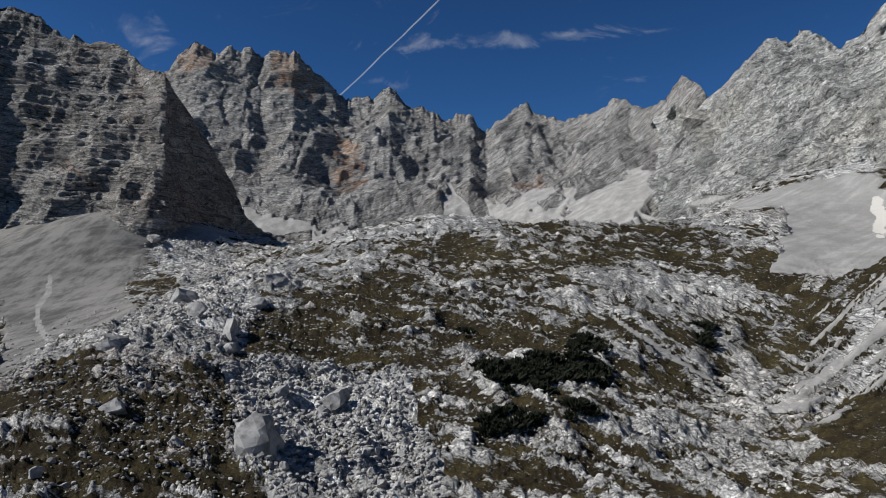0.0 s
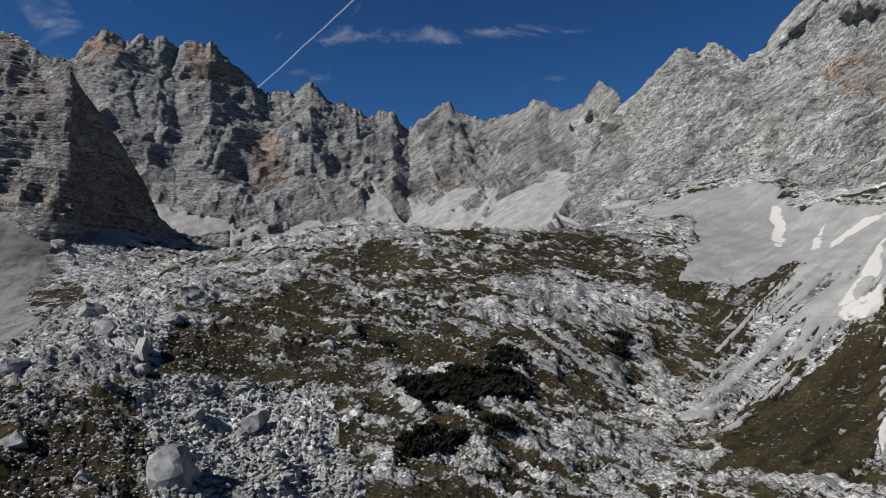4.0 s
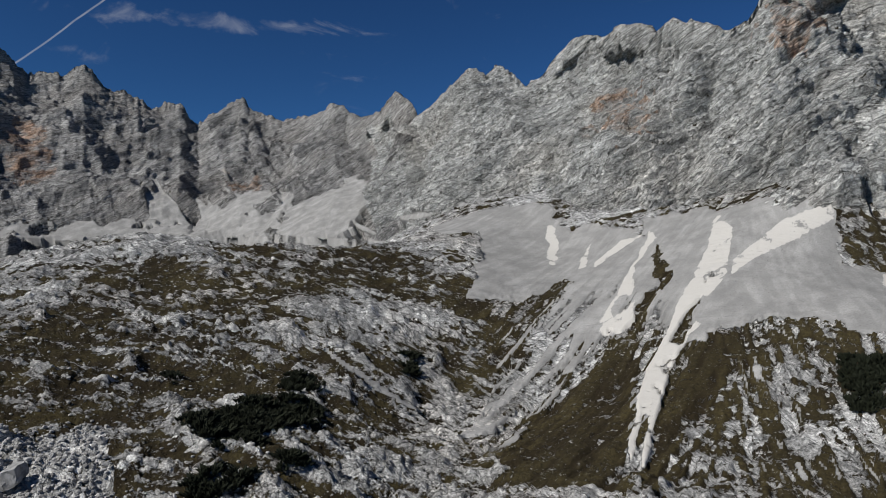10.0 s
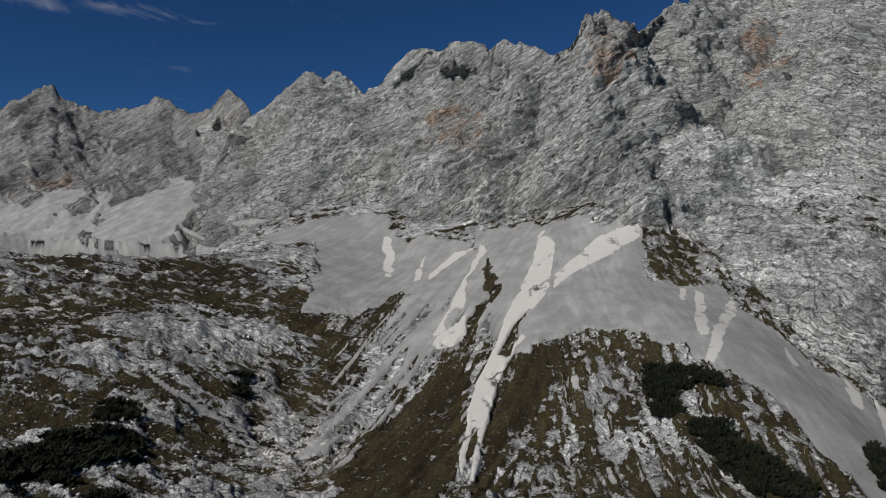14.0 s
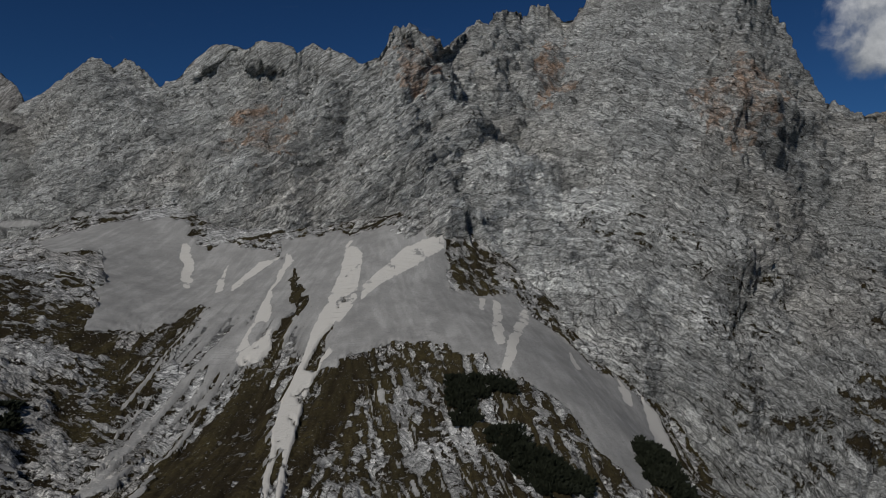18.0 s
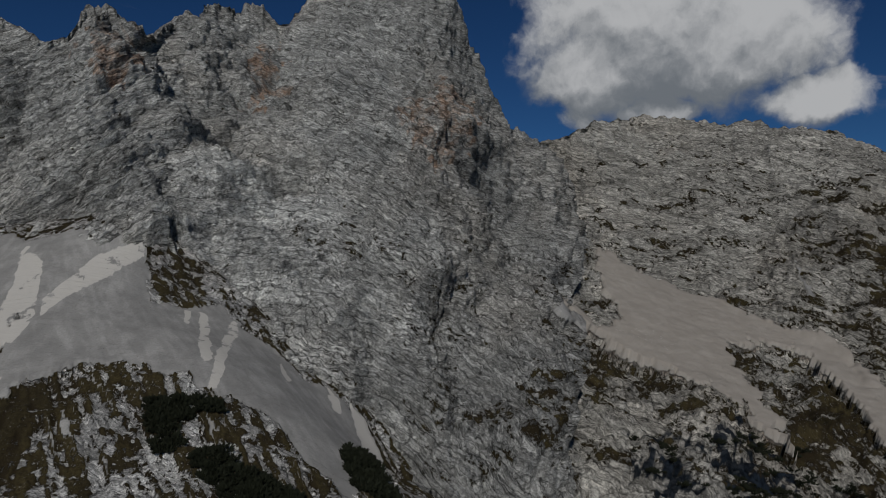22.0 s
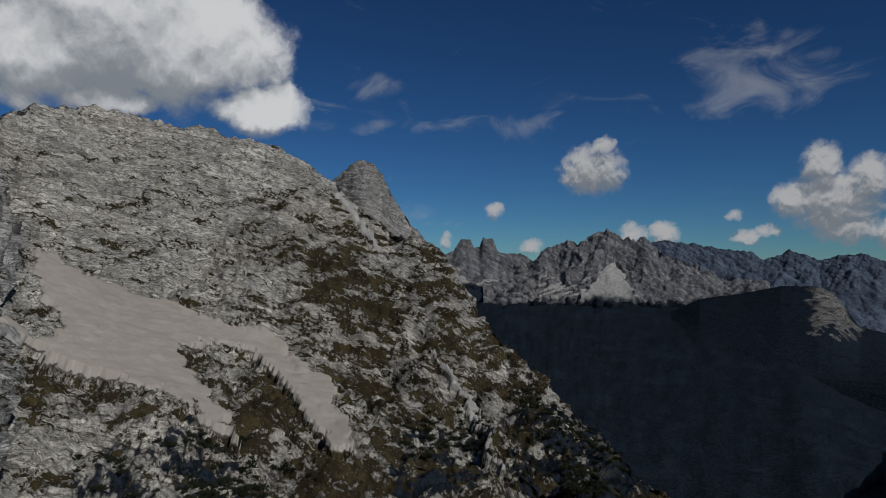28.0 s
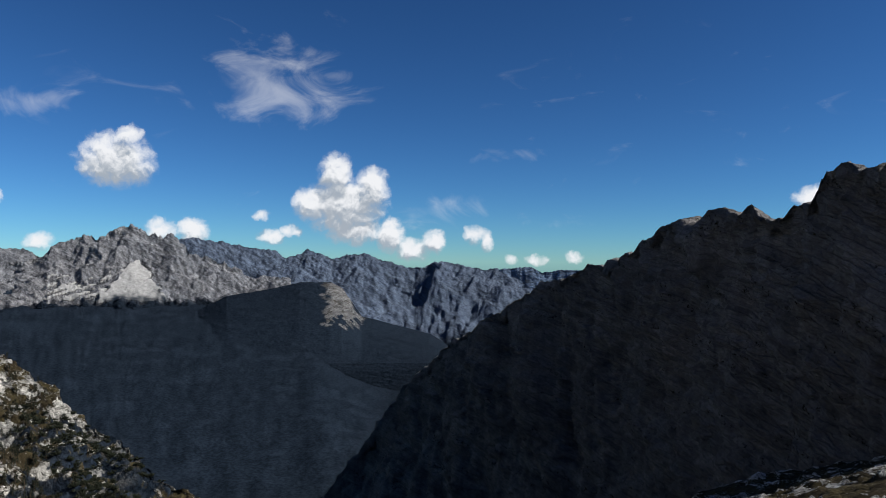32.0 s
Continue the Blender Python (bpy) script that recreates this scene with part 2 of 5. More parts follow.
# bearing, slope of the beds along the walls (positive: falling clockwise)
TILT = [(-60, 0.04), (-16, 0.06), (-11, -0.25), (0, -0.6), (20, -0.6), (27, -0.4), (33, -0.6), (44, -0.55), (50, -0.6), (54, -0.06), (62, 0.03), (67, 0.32), (80, 0.36), (95, 0.24), (108, 0.5), (142, 0.6), (210, 0.3)]


def strata(p, reach):
    """Height within the folded pile of beds, in metres."""
    a = np.degrees(np.arctan2(p[:, 0], p[:, 1]))
    a = np.where(a < -100, a + 360, a)
    grid = np.arange(-160, 211, 0.25)
    slope = np.interp(grid, [k[0] for k in TILT], [k[1] for k in TILT])
    rise = np.cumsum(slope) * math.radians(0.25) * reach
    return p[:, 2] + np.interp(a, grid, rise) + reach * (0.006 * fbm(p, 0.24 * reach, 2) + 0.0025 * fbm(p + 40, 0.07 * reach, 2, 0.5))


def ledges(s, p, step):
    """Terraces of bedded rock, uneven in thickness and broken along their length."""
    k = s / step + 0.5 * lattice(np.stack([s / (2.6 * step), 0 * s, 0 * s], -1)) + 0.35 * lattice(p / (3.0 * step) + 5)
    i = np.floor(k)
    f = k - i
    strong = TABLE[(i.astype(np.int64) * 37 + 11) & 4095]
    broken = 0.5 + 0.5 * smooth(lattice(np.stack([p[:, 0] / (5 * step), p[:, 1] / (5 * step), i * 3.7], -1)), -0.5, 0.4)
    return (np.where(f < 0.84, f / 0.84, (1 - f) / 0.16) - 0.5) * (0.35 + 0.65 * strong) * broken


def face_normals(pts):
    du = np.gradient(pts, axis=0)
    dv = np.gradient(pts, axis=1)
    n = np.cross(du, dv)
    n /= np.linalg.norm(n, axis=-1, keepdims=True) + 1e-9
    return n


def massif(lines, az, rows, coats, relief=1.0, step=14.0, rib=18.0, skirt=50.0, back=260.0, keep=0.35, flute=0.3, slant=0.0, teeth=0.0, tooth=45.0, lumps=0.8, flutes=0.24, terrace=1.0, ease=0.0, scale=1.0, reach=700.0, chisel=1.0, rough=1.0):
    """Points of a mountain's side: lines of knots (bearing, distance, height) from the foot to the crest."""
    levels = [along(k, az) for k in lines]
    if ease:
        w = np.exp(-0.5 * ((az[:, None] - az[None]) / ease) ** 2)
        w /= w.sum(1, keepdims=True)
        levels[1:] = [(w @ r, 80 + (z - 80) * (w @ r) / r) for r, z in levels[1:]]
    foot, crest = levels[0], levels[-1]
    w = np.exp(-0.5 * ((az[:, None] - az[None]) / 2.0) ** 2)
    w /= w.sum(1, keepdims=True)
    near = np.exp(-0.5 * ((az[:, None] - az[None]) / 0.7) ** 2)
    near /= near.sum(1, keepdims=True)
    calm = [near @ foot[0], near @ foot[1]]
    levels = [(foot[0] * 0.97 - 6, foot[1] - skirt)] + levels + [(crest[0] + back * 0.35, crest[1] - back * 0.25), (crest[0] + back, crest[1] - back)]
    r, z, v = [], [], []
    counts = [max(6, rows // 25)] + [rows // (len(lines) - 1)] * (len(lines) - 1) + [max(6, rows // 18)] * 2
    for k in range(len(levels) - 1):
        s = np.linspace(0, 1, counts[k], endpoint=k == len(levels) - 2)
        low = levels[k][0][:, None], levels[k][1][:, None]
        if k == 1:
            g = smooth(s, 0.0, 0.25)
            low = [x * (1 - g) + y[:, None] * g for x, y in zip(low, calm)]
        r.append(low[0] * (1 - s) + levels[k + 1][0][:, None] * s)
        z.append(low[1] * (1 - s) + levels[k + 1][1][:, None] * s)
        v.append((k - 1 + s) / (len(lines) - 1) + 0 * az[:, None])
    r, z, v = np.concatenate(r, 1), np.concatenate(z, 1), np.concatenate(v, 1)
    if teeth:
        u = np.radians(az) * crest[0] / tooth
        comb = fbm(np.stack([u, 0 * u + crest[1].mean(), 0 * u], -1), 1.0, 4, 0.6, True) - 0.3
        z = z + teeth * comb[:, None] * np.exp(-(((v - 1) / 0.07) ** 2))
    pts = polar(np.repeat(az[:, None], r.shape[1], 1), r, z)
    n = np.tensordot(w, face_normals(pts), 1)
    n /= np.linalg.norm(n, axis=-1, keepdims=True) + 1e-9
    flat = pts.reshape(-1, 3)
    hold = (1 - (1 - keep) * np.exp(-((v - 1) / 0.10) ** 2)).reshape(-1)
    tall = flat * (1, 1, flute)
    if slant:
        tall = tall + np.outer(flat[:, 2], (-0.5 * slant, 0.5 * slant, 0))
    big = rib * (0.75 * (fbm(tall, 130 * scale, 2, 0.5, True) - 0.6) + 1.1 * chisel * facets(tall, 62 * scale, 3)) + lumps * rib * fbm(flat, 170 * scale, 2)
    mid = flutes * rib * (fbm(tall, 34 * scale, 3, 0.55, True) - 0.75) + 0.55 * rib * chisel * facets(tall, 24 * scale, 5)
    broad = relief * (hold * big + (0.4 + 0.6 * hold) * mid)
    shaped = flat + n.reshape(-1, 3) * broad[:, None]
    bed = strata(shaped, reach)
    beds = scale * terrace * (6.0 * ledges(bed, shaped, 1.6 * step * scale) + 3.6 * ledges(bed + 50, shaped, 0.55 * step * scale) + 1.8 * ledges(bed + 90, shaped, 0.26 * step * scale))
    fine = rough * scale * (3.4 * facets(flat, 8.5 * scale, 7) + 1.7 * facets(flat * (1, 1, 1.6), 3.6 * scale, 9) + 1.2 * fbm(flat, 9 * scale, 3, 0.6))
    d = broad + relief * ((0.4 + 0.6 * hold) * beds + fine)
    m, deep = coats(flat, v.reshape(-1))
    d = d * (1 - 0.88 * np.clip(m["scree"], 0, 1)) - deep
    out = flat + n.reshape(-1, 3) * d[:, None]
    m["bed"] = bed
    return out.reshape(pts.shape), m


# ---- landform knots: bearing, distance, height ----
LEFT_CREST = [(-34.8, 850, 335), (-32.8, 830, 327), (-31.1, 817, 309), (-30.4, 803, 295), (-28.9, 790, 298), (-27.2, 765, 283), (-25.6, 740, 265), (-23.8, 700, 238), (-22.3, 730, 216), (-20.4, 780, 189), (-18.9, 830, 159), (-18.0, 860, 126), (-16.5, 900, 101)]
LEFT_FOOT = [(-34.5, 640, 90), (-31.1, 630, 93), (-26.8, 610, 105), (-23.5, 600, 108), (-20.1, 700, 105), (-18.0, 800, 104), (-16.5, 860, 97)]
BACK_CREST = [(-24.8, 2450, 705), (-23.6, 2441, 718), (-23.0, 2432, 775), (-21.8, 2423, 807), (-20.3, 2414, 797), (-17.7, 2405, 809), (-16.7, 2395, 775), (-15.9, 2386, 790), (-14.1, 2377, 796), (-13.0, 2368, 754), (-11.8, 2359, 696), (-10.0, 2350, 643), (-7.7, 2321, 639), (-6.3, 2293, 657), (-4.9, 2264, 613), (-3.0, 2236, 565), (-1.1, 2207, 545), (0.4, 2179, 553), (1.7, 2150, 497), (3.6, 2088, 522), (5.0, 2025, 534), (6.4, 1962, 495), (8.2, 1900, 456), (10.5, 1800, 454), (12.3, 1700, 464), (13.8, 1600, 418), (14.9, 1500, 386), (16.2, 1355, 365), (17.7, 1210, 375), (19.1, 1160, 330)]
BACK_FOOT = [(-24.6, 1450, 106), (-17.1, 1400, 118), (-5.8, 1300, 126), (3.6, 1200, 131), (10.4, 1000, 122), (19.0, 850, 114)]
NORTH_CREST_A = [(14.0, 1600, 416), (14.9, 1500, 384), (16.2, 1355, 363), (17.7, 1210, 375), (19.1, 1180, 333), (20.6, 1120, 346), (21.3, 1085, 357), (22.2, 1045, 368), (23.6, 1000, 374), (25.1, 970, 358), (25.7, 960, 355), (28.3, 930, 329), (29.5, 905, 329), (31.2, 880, 343), (32.8, 850, 357), (33.5, 755, 331), (35.8, 745, 329), (37.9, 735, 338), (39.0, 715, 322), (40.7, 695, 325), (41.9, 692, 319), (44.2, 690, 301), (45.4, 680, 301), (46.6, 670, 322)]
NORTH_CREST = NORTH_CREST_A + [(48.0, 670, 326), (49.9, 695, 331), (51.8, 720, 333), (53.2, 800, 375), (55.0, 860, 407), (56.4, 900, 426), (59.1, 950, 448), (60.9, 940, 430), (62.7, 920, 447), (65.5, 910, 478), (68.8, 905, 499), (72.2, 900, 499), (75.0, 900, 474), (75.7, 900, 451), (76.8, 902, 406), (77.7, 905, 369), (78.8, 920, 327), (79.5, 940, 316), (80.8, 960, 296), (82.6, 1000, 287), (83.8, 1050, 287), (86.5, 980, 180)]
NORTH_FOOT = [(14.0, 920, 118), (17.0, 840, 115), (20.6, 710, 111), (24.6, 670, 142), (29.6, 648, 160), (30.5, 600, 129), (32.8, 560, 102), (35.5, 540, 110), (38.2, 525, 116), (40.1, 522, 112), (42.5, 518, 108), (43.6, 515, 118), (46.2, 500, 109), (51.2, 489, 123), (52.8, 485, 125), (53.8, 462, 85), (57.0, 451, 80), (57.9, 440, 70), (61.1, 417, 58), (63.2, 412, 39), (66.2, 407, 29), (67.4, 398, 21), (69.0, 390, 3), (71.0, 370, -10), (75.5, 350, -15), (86.2, 340, -30), (93.1, 340, -36)]
EAST_CREST = [(81.0, 1000, 296), (83.3, 1040, 298), (85.6, 1050, 320), (87.9, 1100, 331), (90.9, 1150, 355), (94.0, 1150, 339), (96.8, 1150, 326), (99.4, 1150, 323), (102.0, 1140, 311), (104.3, 1130, 296), (106.5, 1120, 272), (108.7, 1090, 238), (110.9, 1040, 196), (113.3, 990, 159), (115.6, 940, 143), (118.3, 890, 109), (120.6, 850, 50), (122.1, 820, 29), (124.2, 790, 0), (126.3, 770, -14), (126.8, 750, -28), (128.7, 730, -47), (131.4, 700, -63), (133.3, 670, -81), (136.4, 630, -93), (139.1, 590, -105), (141.5, 570, -200)]
EAST_SCREE = [(80.7, 860, 155), (87.1, 890, 132), (92.7, 860, 85), (99.3, 800, 47), (104.9, 740, 17), (110.2, 720, -2), (116.8, 710, -1), (120.7, 690, -30), (124.1, 670, -30), (127.9, 630, -57), (132.5, 580, -75), (139, 535, -130), (141.5, 530, -200)]
EAST_MID = [(78, 640, 75), (83.6, 650, 80), (87.3, 640, 38), (94.8, 620, 14), (99.6, 560, -18), (108.6, 550, -38), (117.0, 565, -39), (122.3, 570, -42), (126.1, 560, -58), (130.8, 520, -70), (139, 485, -150), (141.5, 480, -200)]
DOME = [(107.6, 1300, 251), (108.7, 1300, 273), (110.0, 1300, 299), (110.9, 1300, 306), (111.7, 1300, 299), (112.5, 1300, 278), (113.6, 1300, 232), (115.0, 1300, 186), (116.6, 1300, 145), (117.8, 1300, 128)]
DARK_CREST = [(142.2, 1350, -414), (144.9, 1370, -353), (148.5, 1400, -241), (151.3, 1430, -157), (153.2, 1440, -112), (156.0, 1450, -55), (159.2, 1450, -7), (162.5, 1450, 47), (165.2, 1425, 77), (168.0, 1400, 105), (170.2, 1325, 121), (173.3, 1250, 164), (175.2, 1200, 184), (176.6, 1150, 175), (177.3, 1100, 186), (180.3, 1050, 181), (181.6, 1018, 163), (183.0, 985, 180), (184.3, 952, 184), (185.6, 920, 216), (186.6, 885, 217), (188.3, 850, 207)]
TRE_CREST = [(115.0, 4500, 111), (116.8, 4500, 166), (118.0, 4500, 202), (118.7, 4500, 275), (119.4, 4500, 275), (119.7, 4500, 220), (120.2, 4500, 227), (120.5, 4500, 294), (121.3, 4500, 275), (121.7, 4500, 201), (122.4, 4500, 183), (123.8, 4500, 182), (124.8, 4500, 127), (127.1, 4500, 108)]
CADINI_CREST = [(120.5, 4300, 4), (123.4, 4300, 109), (124.8, 4300, 161), (126.6, 4300, 213), (127.3, 4300, 248), (128.7, 4300, 240), (129.4, 4300, 281), (130.6, 4300, 308), (131.7, 4300, 245), (133.5, 4300, 243), (134.4, 4300, 174), (137.0, 4300, 88), (139.6, 4300, 21), (142.5, 4300, -11)]
FAR_CREST = [(130.8, 4700, 262), (133.2, 4700, 229), (134.9, 4700, 274), (137.4, 4700, 232), (139.6, 4700, 197), (141.3, 4700, 179), (142.0, 4700, 141), (143.8, 4700, 198), (145.8, 4700, 142), (147.7, 4700, 180), (150.4, 4700, 104), (152.5, 4700, 66), (154.2, 4700, 123), (157.0, 4700, 77), (159.8, 4700, 47), (161.2, 4700, -29), (163.0, 4700, -105)]
FAR_CREST_2 = [(156.5, 4800, 45), (160.2, 4800, 65), (162.1, 4800, 77), (163.0, 4800, 38), (164.4, 4800, 54), (166.6, 4800, 54), (169.3, 4800, 47), (173.6, 4800, 30)]
KNOLL_CREST = [(131.3, 3600, -260), (134.5, 3600, -158), (137.5, 3600, -61), (140.5, 3600, -30), (143.2, 3600, 4), (145.7, 3600, 3), (146.6, 3600, -27), (148.2, 3600, -173), (151.0, 3600, -218), (153.8, 3600, -263), (155.6, 3600, -336), (158.4, 3600, -408)]
FLOOR_KNOTS = [(-27, 219, 16), (-21, 293, 41), (-17, 212, 9), (-15.8, 255, 15), (-10, 246, 13), (-6, 491, 96), (-4.4, 431, 78), (-0.6, 536, 96), (0, 333, 39), (3.4, 230, 9), (7, 246, 17), (8, 206, 0), (9.3, 487, 91), (18.7, 336, 31), (19, 334, 15), (19.4, 444, 73), (20.4, 561, 107), (20.7, 250, 4), (27.5, 350, 19), (30.7, 539, 93), (36, 406, 59), (36.4, 248, 10), (38.4, 308, 26), (45.8, 289, 19), (52.5, 318, 39), (56.5, 359, 56), (67.5, 335, 13), (-24.7, 575, 80), (0, 620, 70), (10, 600, 60), (-12, 600, 75)]
SIDE_KNOTS = [(0, 20, -5), (60, 100, -5), (120, 120, -8), (180, 120, 5), (240, 150, 0), (300, 200, 10), (180, 280, 2), (186, 280, 12), (190, 260, 16), (192, 340, 20), (180, 360, -10), (-40, 300, 10), (-30, 400, 30), (-33, 500, 45), (80, 300, -30), (95, 330, -50), (110, 330, -70), (125, 330, -80), (95, 420, -80), (110, 430, -115), (-50, 600, 60)]
EAST_FOOT = [(78, 350, -40), (90, 370, -60), (100, 390, -75), (110, 400, -95), (120, 410, -115), (128, 415, -130), (136, 430, -150), (141.5, 440, -165)]
# ---- outlines on the ground: bearing, distance ----
SCREE_1 = [(29.7, 622), (24.79, 634), (20.21, 631), (21.15, 548), (24.13, 561), (24.85, 516), (23.88, 452), (23.21, 424), (26.78, 430), (29.6, 436), (31.46, 457), (32.41, 448), (30.09, 412), (27.78, 379), (25.04, 338), (23.25, 296), (25.09, 302), (27.84, 333), (32.5, 357), (35.3, 376), (37.15, 399), (38.76, 420), (38.47, 491), (37.06, 522), (33.28, 564), (31.87, 560), (30.67, 593)]
SCREE_2 = [(42.45, 526), (51.2, 491), (51.49, 441), (53.82, 437), (57.01, 453), (58.39, 433), (61.07, 418), (63.69, 401), (66.2, 407), (68.64, 395), (71.47, 345), (74.06, 356), (67.24, 290), (63.87, 304), (60.57, 324), (56.75, 329), (53.97, 339), (50.21, 353), (47.37, 364), (43.6, 360), (42.21, 349), (40.8, 353), (42.13, 395), (43.49, 435)]
SCREE_3 = [(37.54, 542), (42.44, 537), (43.89, 496), (42.56, 422), (40.29, 377), (38.91, 371), (37.96, 386), (39.74, 433), (38.76, 481), (37.82, 492)]
SCREE_4 = [(-34.51, 645), (-26.82, 617), (-23.46, 646), (-17.56, 671), (-20.12, 603), (-24.64, 581), (-26.26, 536), (-26.73, 471), (-24.56, 363), (-29.13, 365), (-31.28, 356), (-34.32, 307)]
SCREE_5 = [(27.35, 350), (28.85, 346), (27.38, 331), (25.54, 313), (23.61, 299), (24.04, 324)]
SCREE_AREAS = [SCREE_1, SCREE_2, SCREE_3, SCREE_4, SCREE_5]
FRESH_1 = [(38.34, 523), (37.15, 468), (35.39, 414), (34.08, 388), (34.55, 379), (36.14, 378), (37.13, 387), (36.91, 405), (36.1, 399), (35.43, 393), (35.18, 403), (35.85, 415), (36.99, 415), (37.16, 459), (38.64, 500)]
FRESH_2 = [(43.16, 515), (42.52, 459), (41.53, 424), (40.27, 389), (39.39, 363), (38.05, 336), (37.38, 308), (37.22, 299), (36.99, 282), (36.64, 264), (37.06, 259), (37.46, 277), (37.69, 293), (38.15, 295), (38.1, 281), (37.69, 264), (37.82, 253), (38.18, 255), (38.48, 276), (38.72, 289), (39.15, 300), (39.92, 331), (41.17, 357), (42.18, 365), (41.7, 372), (40.58, 349), (39.86, 357), (40.98, 381), (42.13, 395), (42.6, 393), (43.89, 415), (44.29, 475)]
FRESH_3 = [(44.22, 415), (45.85, 433), (48.65, 452), (51.45, 478), (50.97, 485), (47.69, 471), (44.43, 435)]
FRESH_4 = [(53.96, 435), (54.51, 437), (54.54, 412), (54.18, 409)]
FRESH_5 = [(55.2, 440), (55.88, 440), (56.32, 360), (56.02, 351), (55.32, 357)]
FRESH_6 = [(57.71, 438), (58.39, 427), (57.56, 383), (57.09, 342), (56.74, 332), (56.1, 333), (56.34, 350), (56.87, 387)]
FRESH_7 = [(61.43, 413), (61.79, 404), (62.42, 385), (62.09, 375), (61.64, 391)]
FRESH_8 = [(65.36, 413), (66.41, 396), (66.64, 384), (66.02, 383), (65.3, 393)]
FRESH_9 = [(67.02, 407), (68.43, 398), (69.84, 382), (71.31, 330), (70.76, 315), (69.56, 332), (67.95, 377)]
FRESH_10 = [(30.02, 574), (30.54, 576), (30.92, 545), (30.83, 492), (30.17, 500)]
FRESH_11 = [(33.68, 534), (33.19, 477), (32.61, 477), (32.82, 497)]
FRESH_12 = [(37.8, 512), (35.98, 496), (33.96, 473), (33.82, 482), (35.96, 513)]
FRESH_13 = [(27.35, 350), (28.85, 346), (27.38, 331), (25.54, 313), (23.61, 299), (24.04, 324)]
FRESH_AREAS = [FRESH_1, FRESH_2, FRESH_3, FRESH_4, FRESH_5, FRESH_6, FRESH_7, FRESH_8, FRESH_9, FRESH_10, FRESH_11, FRESH_12, FRESH_13]
TURF_1 = [(27.54, 240), (26.77, 272), (27.89, 299), (31.12, 334), (34.38, 357), (36.71, 368), (37.43, 351), (36.79, 309), (36.63, 271), (36.48, 232)]
TURF_2 = [(39.79, 317), (41.14, 344), (43.17, 360), (44.53, 349), (44.11, 330), (43.23, 310), (41.44, 295), (40.11, 270), (39.04, 233), (37.87, 236), (38.69, 288)]
TURF_3 = [(37.59, 424), (38.48, 477), (39.85, 505), (41.24, 488), (41.05, 435), (39.46, 410), (38.31, 394), (37.39, 386)]
TURF_4 = [(-15.75, 308), (-12.19, 348), (-8.55, 398), (-4.84, 438), (-2.03, 439), (1.71, 392), (8.16, 392), (8.16, 375), (2.63, 343), (-2.02, 310), (-6.67, 289), (-10.35, 291), (-13.97, 295)]
TURF_5 = [(21.28, 385), (23.09, 410), (25.41, 408), (26.83, 388), (25.47, 361), (22.71, 348)]
TURF_6 = [(20.18, 387), (22.56, 406), (24.06, 383), (22.11, 351), (19.74, 346)]
TURF_AREAS = [TURF_1, TURF_2, TURF_3, TURF_4, TURF_5, TURF_6]
EARTH_1 = [(-31.27, 302), (-28.0, 293), (-23.71, 268), (-20.01, 266), (-17.85, 245), (-18.68, 211), (-17.35, 179), (-34.17, 183), (-34.21, 203), (-29.73, 208), (-32.24, 236), (-34.29, 258), (-34.31, 285)]
EARTH_2 = [(-17.5, 307), (-13.09, 324), (-11.27, 310), (-12.16, 285), (-15.72, 279), (-17.48, 285)]
EARTH_AREAS = [EARTH_1, EARTH_2]
BLOCKS_1 = [(-20.01, 266), (-14.84, 279), (-10.34, 278), (-4.81, 274), (-3.88, 236), (-2.02, 215), (-1.55, 186), (-15.62, 177), (-16.07, 193), (-19.1, 206), (-18.28, 244)]
BLOCKS_2 = [(-27.28, 382), (-23.38, 432), (-22.18, 501), (-25.81, 568), (-24.24, 589), (-19.27, 600), (-17.53, 435), (-16.63, 322), (-17.9, 278), (-23.31, 268), (-27.99, 277)]
BLOCKS_AREAS = [BLOCKS_1, BLOCKS_2]
PATH_1 = [(11.1, 348), (11.37, 347), (13.98, 333), (17.06, 325), (19.5, 321), (19.34, 318), (16.72, 321), (13.76, 328)]
PATH_2 = [(-31.58, 530), (-31.3, 527), (-31.35, 498), (-31.96, 474), (-32.09, 457), (-31.08, 381), (-31.36, 371), (-32.37, 452), (-32.25, 479), (-31.63, 504)]
PATH_AREAS = [PATH_1, PATH_2]
PINE_1 = [(1.23, 264), (2.62, 272), (5.16, 282), (7.67, 292), (9.47, 295), (11.6, 294), (10.8, 275), (8.34, 271), (6.75, 252), (3.54, 249), (2.07, 255)]
PINE_2 = [(1.69, 235), (4.0, 237), (6.1, 233), (3.76, 227), (1.6, 227)]
PINE_3 = [(8.24, 241), (10.56, 242), (10.33, 239), (8.32, 237)]
PINE_4 = [(-0.53, 315), (0.31, 317), (0.21, 303), (-0.53, 303)]
PINE_5 = [(18.2, 352), (19.43, 359), (19.25, 345), (18.35, 341)]
PINE_6 = [(8.31, 313), (10.38, 319), (11.48, 308), (9.03, 299)]
PINE_7 = [(51.58, 325), (53.53, 326), (56.76, 320), (57.23, 314), (54.49, 312), (53.58, 306), (54.29, 296), (52.44, 294), (51.8, 309)]
PINE_8 = [(54.77, 290), (57.28, 294), (59.1, 285), (62.64, 278), (63.52, 271), (59.62, 261), (57.34, 269), (56.18, 277)]
PINE_9 = [(66.54, 329), (68.72, 352), (69.95, 330), (71.34, 316), (69.23, 299), (67.4, 308)]
PINE_AREAS = [PINE_1, PINE_2, PINE_3, PINE_4, PINE_5, PINE_6, PINE_7, PINE_8, PINE_9]
